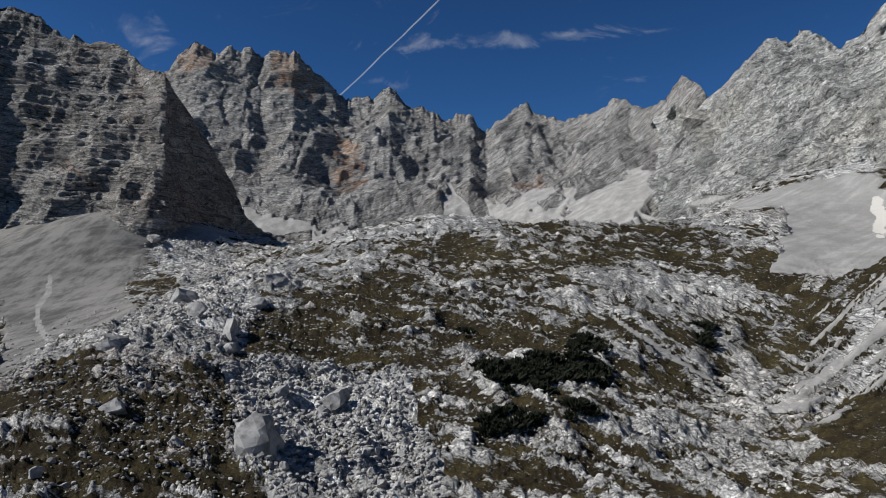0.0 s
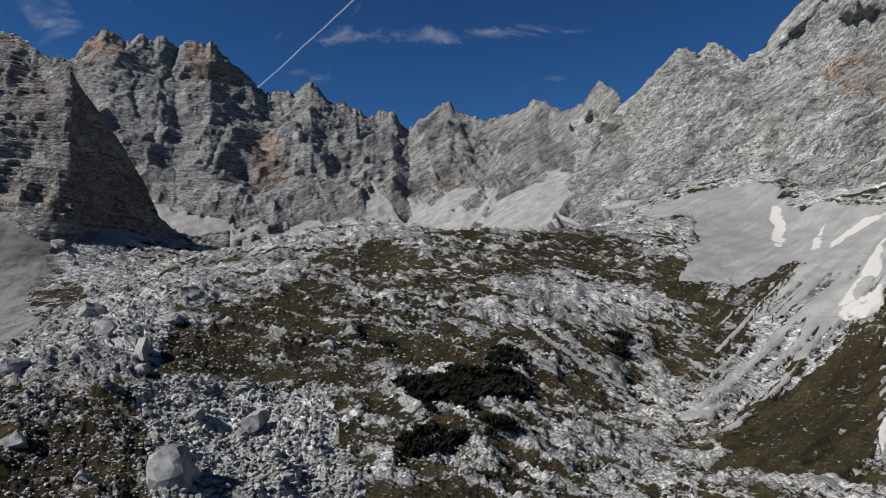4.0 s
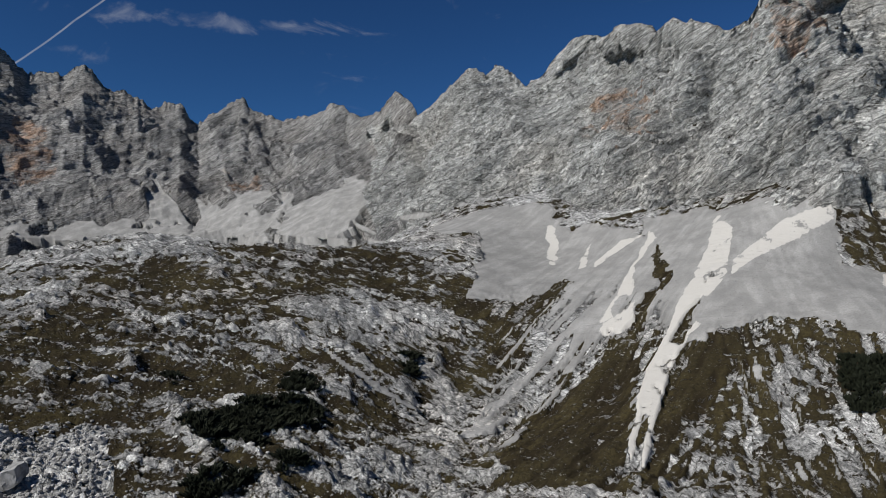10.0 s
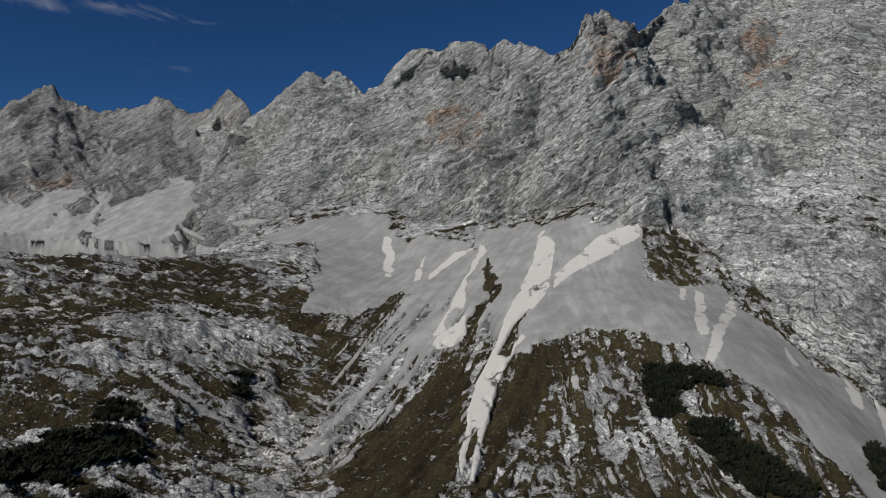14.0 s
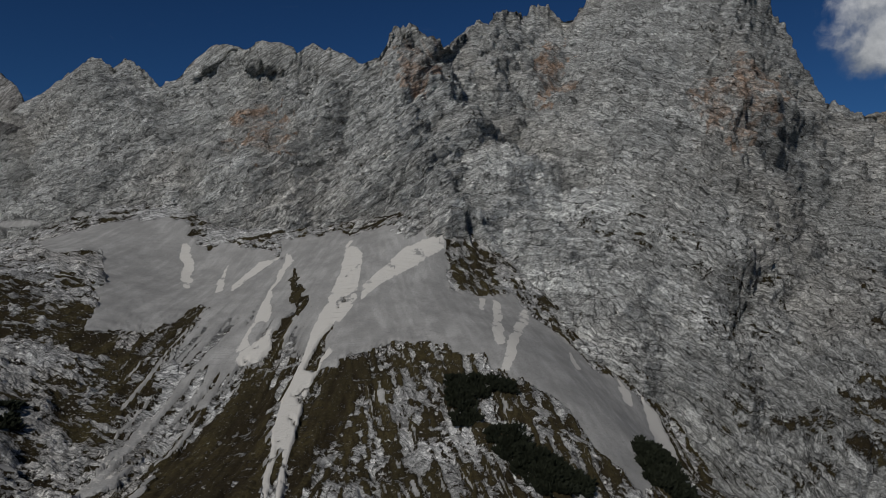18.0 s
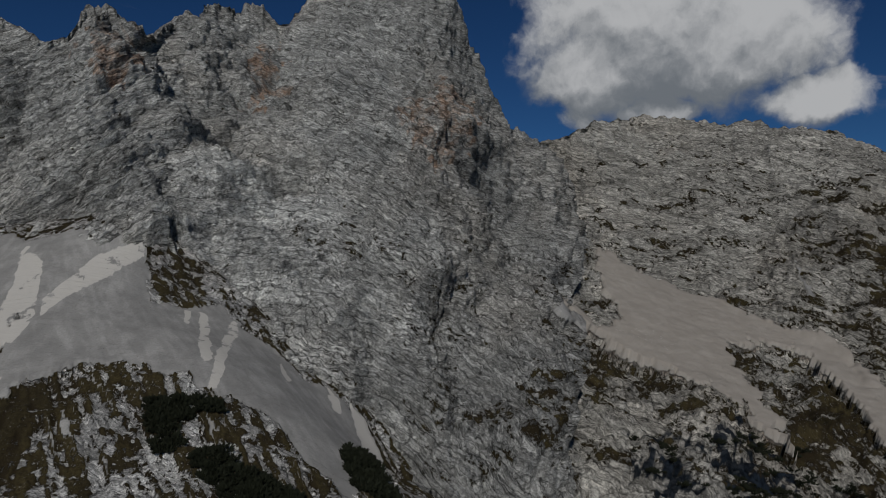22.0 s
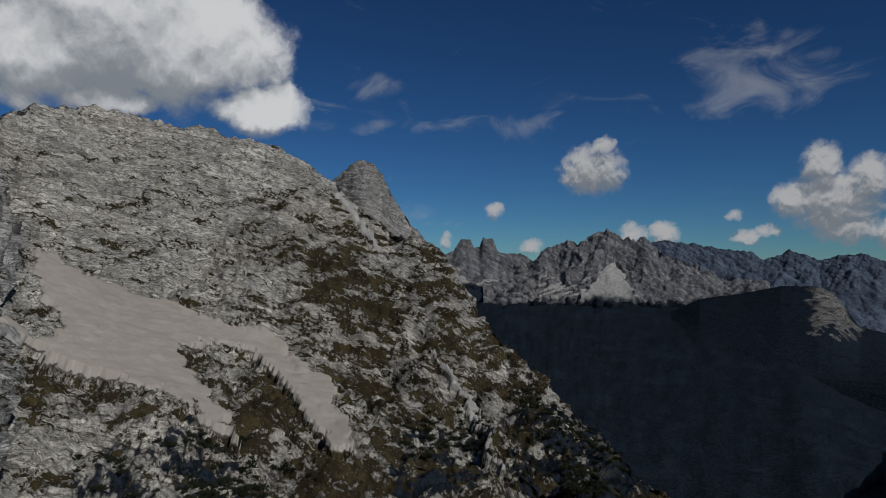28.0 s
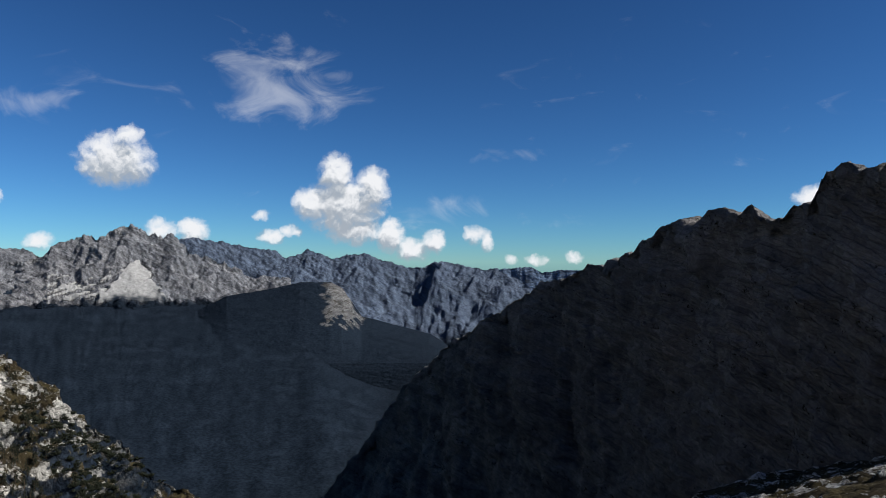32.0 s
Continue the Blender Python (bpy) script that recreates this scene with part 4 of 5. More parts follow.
def streaks(a, r, p):
    """Bands that run down the slopes."""
    turn = smooth(a, 40, 47)
    one = np.stack([(p[:, 0] * 0.86 + p[:, 1] * 0.51) / 36.0, (p[:, 0] * 0.51 - p[:, 1] * 0.86) / 3.2, 0 * a], -1)
    two = np.stack([(p[:, 0] * 0.8 - p[:, 1] * 0.6) / 2.2, (p[:, 0] * 0.6 + p[:, 1] * 0.8) / 17.0, 0 * a], -1)
    return (1 - turn) * fbm(one, 1.0, 4, 0.6) + turn * fbm(two, 1.0, 4, 0.6)


def areas(polys, x, y):
    out = np.zeros(x.shape, np.float32)
    for poly in polys:
        q = np.array(poly)
        near = (x > q[:, 0].min()) & (x < q[:, 0].max()) & (y > q[:, 1].min()) & (y < q[:, 1].max())
        if near.any():
            out[near] = np.maximum(out[near], inside(poly, x[near], y[near]))
    return out


def ground_masks(a, d, p, slab, knob, streak):
    wob = fbm(p, 11, 3, 0.6)
    aw, dw = a + 0.35 * wob, d + 4.0 * fbm(p + 50, 13, 3, 0.6)
    hill = smooth(a, 22, 30) * (1 - smooth(a, 74, 84)) * smooth(d, 230, 260) * (1 - smooth(d, 420, 520))
    base = 0.37 + 0.12 * (1 - smooth(d, 250, 370)) * smooth(a, -6, 4) + 0.32 * fbm(p, 60, 3) - 0.5 * slab - 0.2 * knob + 0.3 * smooth(a, 150, 170)
    grass = base * (1 - hill) + hill * (0.60 - 0.04 * smooth(a, 44, 50) + 0.8 * streak - 0.25 * knob)
    turf = areas(TURF_AREAS[:3], aw, dw)
    sward = areas(TURF_AREAS[3:], a + 1.2 * wob, d + 9.0 * wob)
    earth = areas(EARTH_AREAS, aw, dw)
    blocks = areas(BLOCKS_AREAS, aw, dw)
    grass = np.clip(np.maximum(grass + 0.2 * turf + 0.24 * sward, turf * (1.05 + 0.35 * streak)) + 0.35 * earth - 0.9 * blocks, 0, 1)
    fresh = 0
    for da, dd in ((0, 0), (0.07, 0), (-0.07, 0), (0, 2), (0, -2), (0.12, 1), (-0.12, -1)):
        fresh = fresh + areas(FRESH_AREAS[:12], a + 0.13 * wob + da, d + 1.5 * wob + dd) / 7
    fresh = np.maximum(fresh * (1 - 0.5 * smooth(fbm(p + 70, 7, 3, 0.6), 0.5, 0.8)), 0.42 * areas(FRESH_AREAS[12:], aw, dw))
    scree = areas(SCREE_AREAS, aw, dw)
    rib = smooth(aw, 22, 27) * (1 - smooth(aw, 37, 42)) * smooth(540 - d, 40, 190)
    scree = np.clip(scree - 0.9 * rib * smooth(-streak, -0.05, 0.2), 0, 1)
    run = hill * (smooth(streak, 0.3, 0.55) * (1 - smooth(aw, 33, 39)) * 0.5 + smooth(streak, 0.65, 0.9) * 0.6) * (1 - turf)
    scree = np.maximum(np.maximum(scree, run), fresh)
    path = areas(PATH_AREAS, a + 0.05 * wob, d)
    scree = np.maximum(scree, path)
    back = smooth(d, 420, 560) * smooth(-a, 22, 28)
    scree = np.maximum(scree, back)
    stripes = 0.14 * path
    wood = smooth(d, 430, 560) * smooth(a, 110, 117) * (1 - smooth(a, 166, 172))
    for wa, wr, s in ((146.2, 2700, 16), (148.6, 2500, 14), (141.5, 2300, 10)):
        gap = ((a - wa) * 0.0175 * wr / (2.2 * s)) ** 2 + ((d - wr) / (1.2 * s)) ** 2 + 0.5 * wob < 1
        wood = wood * (1 - 0.35 * gap)
    scree = scree * (1 - wood)
    grass = np.clip(grass * (1 - blocks * 0.4), 0, 1)
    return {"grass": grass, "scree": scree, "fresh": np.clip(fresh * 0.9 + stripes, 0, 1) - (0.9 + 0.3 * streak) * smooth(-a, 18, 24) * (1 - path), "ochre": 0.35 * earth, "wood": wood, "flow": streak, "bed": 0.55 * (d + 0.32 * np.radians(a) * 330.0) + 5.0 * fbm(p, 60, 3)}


GROUND = {}


def build_ground():
    az = np.concatenate([np.arange(-160, -40, 2.5), np.arange(-40, 131, 0.12), np.arange(131, 197, 0.3), np.arange(197, 201, 1.5)])
    r = np.concatenate([np.linspace(0.01, 150, 26, endpoint=False), np.geomspace(150, 720, 290, endpoint=False), np.geomspace(720, 4950, 70)])
    aa, rr = np.meshgrid(az, r, indexing="ij")
    z = land(aa, rr)
    p = polar(aa, rr, z)
    flat = p.reshape(-1, 3)
    a, d = aa.reshape(-1), rr.reshape(-1)
    plan = flat * (1, 1, 0)
    lump, slab, knob = knobs(a, d, plan)
    streak = streaks(a, d, plan)
    masks = ground_masks(a, d, plan, slab, knob, streak)
    bare = np.clip(1 - 0.93 * masks["scree"], 0.06, 1) * (1 - 0.55 * np.clip(masks["grass"] * 1.4 - 0.3, 0, 1))
    hill = smooth(a, 24, 32) * (1 - smooth(a, 74, 84))
    lift = 3.0 * lump * (1 - 0.8 * masks["scree"]) + bare * ((3.0 - 1.8 * hill) * slab + (1.5 - 0.5 * hill) * knob + 1.4 * hill * streak)
    lift += masks["wood"] * 5.0 * fbm(plan, 60, 5, 0.65) * smooth(d, 700, 1500)
    flat[:, 2] += lift * smooth(d, 20, 60) * (0.3 + 0.7 * smooth(d, 90, 180))
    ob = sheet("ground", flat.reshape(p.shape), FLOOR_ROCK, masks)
    GROUND.update(az=az, r=r, pts=flat.reshape(p.shape), a=a, d=d)
    return tagged(ob, "pale karst rock floor with brown turf and scree", "ground", kind="structure")


build_ground()


# ---- mountains ----
def mountain(name, label, lines, az, rows, material, masks=None, cuts=(), **kw):
    def coats(flat, v):
        bearing = np.degrees(np.arctan2(flat[:, 0], flat[:, 1]))
        bearing = np.where(bearing < -100, bearing + 360, bearing)
        zero = np.zeros(len(flat), np.float32)
        m = {"grass": zero, "scree": zero, "fresh": zero, "ochre": zero, "wood": zero, "pale": zero, "flow": fbm(np.stack([flat[:, 0] / 9.0 + flat[:, 2] / 25.0, flat[:, 1] / 9.0, flat[:, 2] / 60.0], -1), 1.0, 3)}
        if masks:
            m.update(masks(bearing, flat, v))
        return m, gullies(bearing, flat, cuts)

    pts, m = massif(lines, az, rows, coats, **kw)
    return tagged(sheet(name, pts, material, m), label, "mountain")


def gullies(a, p, cuts):
    """How deep clefts cut in: each a line of (bearing, height) with a width and a depth in metres."""
    deep = np.zeros(len(a))
    r = np.hypot(p[:, 0], p[:, 1])
    bend = 7.0 * fbm(p, 40, 3, 0.6)
    for width, depth, line in cuts:
        best = np.full(len(a), 1e9)
        for (a0, z0), (a1, z1) in zip(line[:-1], line[1:]):
            k = r * 0.01745
            ux, uz = (a1 - a0) * k, z1 - z0
            px, pz = (a - a0) * k + bend, p[:, 2] - z0 + bend
            t = np.clip((px * ux + pz * uz) / (ux * ux + uz * uz + 1e-6), 0, 1)
            best = np.minimum(best, np.hypot(px - t * ux, pz - t * uz))
        deep += 0.3 * depth * np.exp(-((best / (0.8 * width)) ** 2))
    return deep


def wobble(p, s=14.0):
    return 0.25 * fbm(p, s, 3, 0.6), 4.0 * fbm(p + 90, s, 3, 0.6)


def left_masks(a, p, v):
    wa, wz = wobble(p)
    return {"ochre": 0.5 * areas(LEFT_OCHRE_AREAS, a + wa, p[:, 2] + wz) + 0.3 * smooth(fbm(p, 120, 2), 0.2, 0.6)}


def back_masks(a, p, v):
    wa, wz = wobble(p, 40.0)
    run = fbm(np.stack([p[:, 0] / 30.0 + p[:, 2] / 60.0, p[:, 1] / 200.0, p[:, 2] / 220.0], -1), 1.0, 3)
    low = smooth(0.07 + 0.30 * run - v, 0, 0.05) * smooth(a, -9, 0)
    return {"scree": np.maximum(areas(BACK_SCREE_AREAS, a + wa, p[:, 2] + 4 * wz), 0.75 * low), "ochre": areas(BACK_OCHRE_AREAS, a + 1.5 * wa, p[:, 2] + 4 * wz)}


def north_masks(a, p, v):
    wa, wz = wobble(p)
    east = areas(EAST_SCREE_FIELD_AREAS, a + wa, p[:, 2] + wz)
    seam = fbm(np.stack([p[:, 0] / 60.0, p[:, 1] / 60.0, p[:, 2] / 12.0], -1), 1.0, 4, 0.6)
    turf = smooth(a, 66, 80) * (1 - smooth(p[:, 2], 60, 170)) * np.clip(0.06 + 0.45 * seam, 0, 1)
    dark = areas(NORTH_DARK_AREAS, a + 3 * wa, p[:, 2] + 3 * wz) * 0.24
    run = fbm(np.stack([p[:, 0] / 30.0 + p[:, 2] / 60.0, p[:, 1] / 200.0, p[:, 2] / 220.0], -1), 1.0, 3)
    skirt = smooth(0.09 + 0.30 * run - v, 0, 0.05) * (1 - smooth(a, 20, 27))
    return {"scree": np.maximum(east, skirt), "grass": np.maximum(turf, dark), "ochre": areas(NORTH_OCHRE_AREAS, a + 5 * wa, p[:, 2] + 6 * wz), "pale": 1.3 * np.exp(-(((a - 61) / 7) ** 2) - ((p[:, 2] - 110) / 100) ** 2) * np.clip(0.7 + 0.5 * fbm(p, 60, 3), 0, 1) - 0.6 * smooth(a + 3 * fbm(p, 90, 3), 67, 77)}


def east_masks(a, p, v):
    wa, wz = wobble(p)
    az, z = a + wa, p[:, 2] + wz
    scree = areas(EAST_SCREE_FIELD_AREAS, az, z)
    pale = areas(EAST_PALE_AREAS, a + 0.4 * wa, p[:, 2] + wz)
    seam = fbm(np.stack([p[:, 0] / 34.0, p[:, 1] / 34.0, p[:, 2] / 7.0], -1), 1.0, 5, 0.65)
    turf = 0.11 + 0.5 * seam + 0.22 * smooth(a, 97, 112) + 0.12 * (1 - smooth(p[:, 2], 20, 130)) - 0.35 * smooth(p[:, 2], 190, 270)
    turf = turf + 0.26 * areas(EAST_TURF_AREAS, a + 2 * wa, p[:, 2] + 2 * wz)
    turf = turf + 0.25 * areas(EAST_PINE_AREAS, a + 2 * wa, p[:, 2] + 2 * wz)
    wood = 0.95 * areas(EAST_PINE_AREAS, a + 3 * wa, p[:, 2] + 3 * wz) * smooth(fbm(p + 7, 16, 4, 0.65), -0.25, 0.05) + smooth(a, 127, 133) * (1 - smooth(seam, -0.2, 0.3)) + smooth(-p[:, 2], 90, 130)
    return {"scree": np.maximum(scree, 0.8 * pale), "grass": np.clip(turf, 0, 1), "ochre": scree, "fresh": 0.25 * pale, "wood": np.clip(wood, 0, 1)}


def far_masks(a, p, v):
    run = fbm(np.stack([p[:, 0] / 90.0, p[:, 1] / 90.0, p[:, 2] / 300.0], -1), 1.0, 3)
    return {"scree": 0.8 * smooth(0.30 + 0.3 * run - v, 0, 0.1) * (1 - smooth(a, 124, 127)), "wood": smooth(-v, -0.16, -0.05)}


def cone_masks(a, p, v):
    run = fbm(np.stack([p[:, 0] / 40.0, p[:, 1] / 40.0, p[:, 2] / 260.0], -1), 1.0, 3)
    slip = fbm(np.stack([p[:, 0] / 22.0 + p[:, 2] / 40.0, p[:, 1] / 60.0, p[:, 2] / 300.0], -1), 1.0, 3)
    lean = np.abs(a - 131.0 - 0.9 * (v - 0.5))
    main = (v < 0.60 - 0.18 * lean + 0.05 * run) & (v > 0.16)
    side = (v < 0.44 + 0.1 * run) & (v > 0.17) & (a < 130.0) & (a > 125.0) & (slip > 0.3)
    return {"scree": np.maximum(main, 0.8 * side).astype(np.float32), "fresh": 0.2 * main, "wood": smooth(-v - 0.04 * run, -0.24, -0.15)}


def hill_masks(a, p, v):
    wob = 0.6 * fbm(p, 60, 4, 0.6)
    face = smooth(a + wob, 145.3, 145.6) * (1 - smooth(a + wob, 147.4, 148.0)) * (v + 0.3 * wob > 0.55)
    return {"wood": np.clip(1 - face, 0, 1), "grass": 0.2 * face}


KNOLL_ROCK = rock_material("hill_limestone", light=(0.22, 0.215, 0.21), dark=(0.09, 0.09, 0.09), size=2.5)
# blue of distance haze is mixed into these base colours, more with distance
FAR_ROCK = rock_material("hazy_far_limestone", light=(0.30, 0.305, 0.32), dark=(0.085, 0.09, 0.105), size=3.5, lines=0.6, deep=1.5, streaky=0.45)
HAZE_BLUE_ROCK = rock_material("hazy_distant_limestone", light=(0.125, 0.16, 0.22), dark=(0.08, 0.105, 0.155), size=4.5, lines=0.5, deep=1.5, streaky=0.45)
FARTHEST_ROCK = rock_material("hazy_farthest_rock", light=(0.17, 0.23, 0.33), dark=(0.12, 0.17, 0.26), size=5.0)

WALLS = {}
WALLS["left"] = mountain("mountain", "grey bedded limestone buttress above a scree apron", [LEFT_FOOT, LEFT_CREST], np.arange(-52, -12.5, 0.10), 230, LIMESTONE, left_masks, rib=15, teeth=5, tooth=40, lumps=0.7, scale=1.1, terrace=0.9, rough=0.3, chisel=0.35)
WALLS["back"] = mountain("mountain", "far jagged limestone ridge closing the cirque", [BACK_FOOT, BACK_CREST], np.arange(-26, 24, 0.085), 190, BACK_LIMESTONE, back_masks, BACK_CUTS, rib=32, skirt=120, flute=0.18, teeth=16, tooth=60, lumps=0.4, flutes=0.14, ease=1.0, scale=1.25, reach=1800, terrace=0.9, rough=0.3, chisel=0.22)
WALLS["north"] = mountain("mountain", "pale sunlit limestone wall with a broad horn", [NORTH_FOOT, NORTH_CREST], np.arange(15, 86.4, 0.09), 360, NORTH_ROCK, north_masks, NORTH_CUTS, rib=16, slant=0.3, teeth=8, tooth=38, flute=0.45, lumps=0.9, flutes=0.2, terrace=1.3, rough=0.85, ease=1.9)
WALLS["east"] = mountain("mountain", "grey limestone ridge with ledges of brown turf", [EAST_FOOT, EAST_MID, EAST_SCREE, EAST_CREST], np.arange(79, 141.3, 0.10), 310, EAST_ROCK, east_masks, EAST_CUTS, rib=13, skirt=120, teeth=2.5, tooth=30, terrace=0.8)
mountain("mountain", "rounded grey limestone dome behind the ridge", [[(k[0], k[1] - 120, k[2] - 150) for k in DOME], DOME], np.arange(DOME[0][0], DOME[-1][0], 0.1), 70, LIMESTONE, rib=7, relief=0.8)
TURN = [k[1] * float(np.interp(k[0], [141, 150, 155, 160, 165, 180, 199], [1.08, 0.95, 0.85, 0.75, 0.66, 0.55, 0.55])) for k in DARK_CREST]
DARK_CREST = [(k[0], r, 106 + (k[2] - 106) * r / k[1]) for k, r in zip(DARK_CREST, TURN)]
mountain("mountain", "limestone mountain side in its own shade, with shade in its colour", [[(k[0], k[1] * 0.84, k[2] - 330) for k in DARK_CREST], DARK_CREST], np.arange(141, 206, 0.14), 150, SHADE_ROCK, rib=22, scale=1.5, skirt=300, teeth=3, tooth=60, slant=0.5, terrace=0.5)
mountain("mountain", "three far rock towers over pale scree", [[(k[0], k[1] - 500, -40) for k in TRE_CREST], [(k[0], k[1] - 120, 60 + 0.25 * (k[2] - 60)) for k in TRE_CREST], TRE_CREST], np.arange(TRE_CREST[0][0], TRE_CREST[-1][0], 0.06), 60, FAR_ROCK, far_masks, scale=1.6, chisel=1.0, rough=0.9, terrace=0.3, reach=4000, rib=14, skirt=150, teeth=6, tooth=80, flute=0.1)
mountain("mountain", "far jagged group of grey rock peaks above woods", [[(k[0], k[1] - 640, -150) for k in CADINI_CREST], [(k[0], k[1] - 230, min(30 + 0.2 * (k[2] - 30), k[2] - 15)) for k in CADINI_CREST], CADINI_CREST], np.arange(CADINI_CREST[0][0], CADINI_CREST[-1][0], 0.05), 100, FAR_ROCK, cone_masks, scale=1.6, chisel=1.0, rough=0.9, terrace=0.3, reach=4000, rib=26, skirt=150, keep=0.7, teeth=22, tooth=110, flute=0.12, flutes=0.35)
mountain("mountain", "far mountain range on the horizon, tinted blue-grey for haze", [[(k[0], k[1] - 600, -200 - 240 * smooth(k[0], 145, 151)) for k in FAR_CREST], [(k[0], k[1] - 200, k[2] - 130) for k in FAR_CREST], FAR_CREST], np.arange(FAR_CREST[0][0], FAR_CREST[-1][0], 0.06), 70, HAZE_BLUE_ROCK, far_masks, scale=1.6, chisel=1.0, rough=0.9, terrace=0.3, reach=4000, rib=24, skirt=150, teeth=10, tooth=130, flute=0.15)
mountain("mountain", "farthest mountain range on the horizon, haze blue in its colour", [[(k[0], k[1] - 60, -100) for k in FAR_CREST_2], FAR_CREST_2], np.arange(FAR_CREST_2[0][0], FAR_CREST_2[-1][0], 0.08), 20, FARTHEST_ROCK, rib=10, skirt=150)
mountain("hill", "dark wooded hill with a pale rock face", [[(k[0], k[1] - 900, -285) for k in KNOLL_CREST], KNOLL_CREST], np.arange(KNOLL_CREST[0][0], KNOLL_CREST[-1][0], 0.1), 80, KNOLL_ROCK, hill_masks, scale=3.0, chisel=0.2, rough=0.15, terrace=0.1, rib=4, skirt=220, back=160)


# ---- loose things ----
def part(name, bm, material, parent, label=""):
    me = bpy.data.meshes.new(name)
    bm.to_mesh(me)
    bm.free()
    me.materials.append(material)
    ob = new(name, me)
    ob.parent = parent
    return tagged(ob, label) if label else ob


def stone_material():
    m, n, bsdf = surface("boulder_limestone", 0.9)
    p = n.add("ShaderNodeTexCoord").outputs["Object"]
    r = n.add("ShaderNodeObjectInfo").outputs["Random"]
    q = n.vec("ADD", p, n.add("ShaderNodeCombineXYZ", inputs={0: n.math("MULTIPLY", r, 40.0)}).outputs[0])
    grain = n.noise(q, 1.6, 6.0, 0.7)
    patch = n.noise(q, 0.5, 4.0, 0.6)
    col = n.mix(n.ramp(grain, 0.3, 0.65), (0.10, 0.10, 0.10), (0.33, 0.33, 0.325))
    col = n.mix(n.ramp(patch, 0.5, 0.7, 0.0, 0.5), col, (0.27, 0.26, 0.245))
    col = n.mix(n.math("MULTIPLY", r, 0.3), col, (0.33, 0.325, 0.32))
    n.put(bsdf.inputs["Base Color"], col)
    bumped(n, bsdf, grain, 1.0, 0.45)
    return m


STONE = stone_material()


def boulder_mesh(rng, cuts=10):
    """An angular block: a ball of rock, broken along a few planes, with worn edges."""
    bm = bmesh.new()
    bmesh.ops.create_icosphere(bm, subdivisions=3, radius=1.0)
    planes = [(Vector((rng.gauss(0, 1), rng.gauss(0, 1), rng.gauss(0, 0.8))).normalized(), rng.uniform(0.36, 0.66)) for _ in range(cuts)]
    for v in bm.verts:
        for normal, depth in planes:
            over = v.co.dot(normal) - depth
            if over > 0:
                v.co -= normal * over * 0.97
        v.co += Vector((noise.noise(v.co * 2.1), noise.noise(v.co * 2.1 + Vector((9, 0, 0))), noise.noise(v.co * 2.1 + Vector((0, 9, 0))))) * 0.11
    me = bpy.data.meshes.new("boulder")
    bm.to_mesh(me)
    bm.free()
    me.materials.append(STONE)
    return me


RNG = random.Random(11)
BLOCK_MESHES = [boulder_mesh(RNG) for _ in range(9)]


def on_ground(az, r):
    """The nearest point of the built ground."""
    i = int(np.clip(np.searchsorted(GROUND["az"], az), 0, len(GROUND["az"]) - 1))
    j = int(np.clip(np.searchsorted(GROUND["r"], r), 0, len(GROUND["r"]) - 1))
    return Vector(GROUND["pts"][i, j])


def boulder(az, r, w, h=0.75, turn=None, label="grey angular limestone boulder lying on stony ground", group="boulders in the cirque"):
    p = on_ground(az, r)
    ob = new("boulder", RNG.choice(BLOCK_MESHES))
    k = Euler((RNG.uniform(-0.3, 0.3), RNG.uniform(-0.3, 0.3), RNG.uniform(0, 6.28)))
    s = w * 0.62
    ob.matrix_world = Matrix.LocRotScale(p + Vector((0, 0, s * h * 0.30)), k, (s * RNG.uniform(0.9, 1.15), s * RNG.uniform(0.75, 1.0), s * h))
    return tagged(ob, label, "boulder", group)


for az, r, w, h in BIG_BOULDERS:
    boulder(az, r, w, h, label="large pale grey block of limestone among smaller stones" if w > 6 else "grey angular limestone boulder lying on stony ground")


def scatter(polys, count, rng):
    """Random spots (bearing, distance) inside outlines."""
    spots = []
    boxes = [(min(k[0] for k in q), max(k[0] for k in q), min(k[1] for k in q), max(k[1] for k in q)) for q in polys]
    sizes = [(b[1] - b[0]) * (b[3] - b[2]) for b in boxes]
    while len(spots) < count:
        i = rng.choices(range(len(polys)), sizes)[0]
        a, d = rng.uniform(*boxes[i][:2]), rng.uniform(*boxes[i][2:])
        if inside(polys[i], np.array([a]), np.array([d]))[0]:
            spots.append((a, d))
    return spots


for az, r in scatter(BLOCKS_AREAS[:1], 150, RNG) + scatter(BLOCKS_AREAS, 170, RNG):
    boulder(az, r, 1.6 + 2.6 * RNG.random() ** 2.2, RNG.uniform(0.6, 0.95))
for az, r in scatter(EARTH_AREAS, 40, RNG):
    boulder(az, r, 1.3 + 1.8 * RNG.random() ** 2, RNG.uniform(0.6, 0.9), label="small grey limestone boulder on bare brown earth")


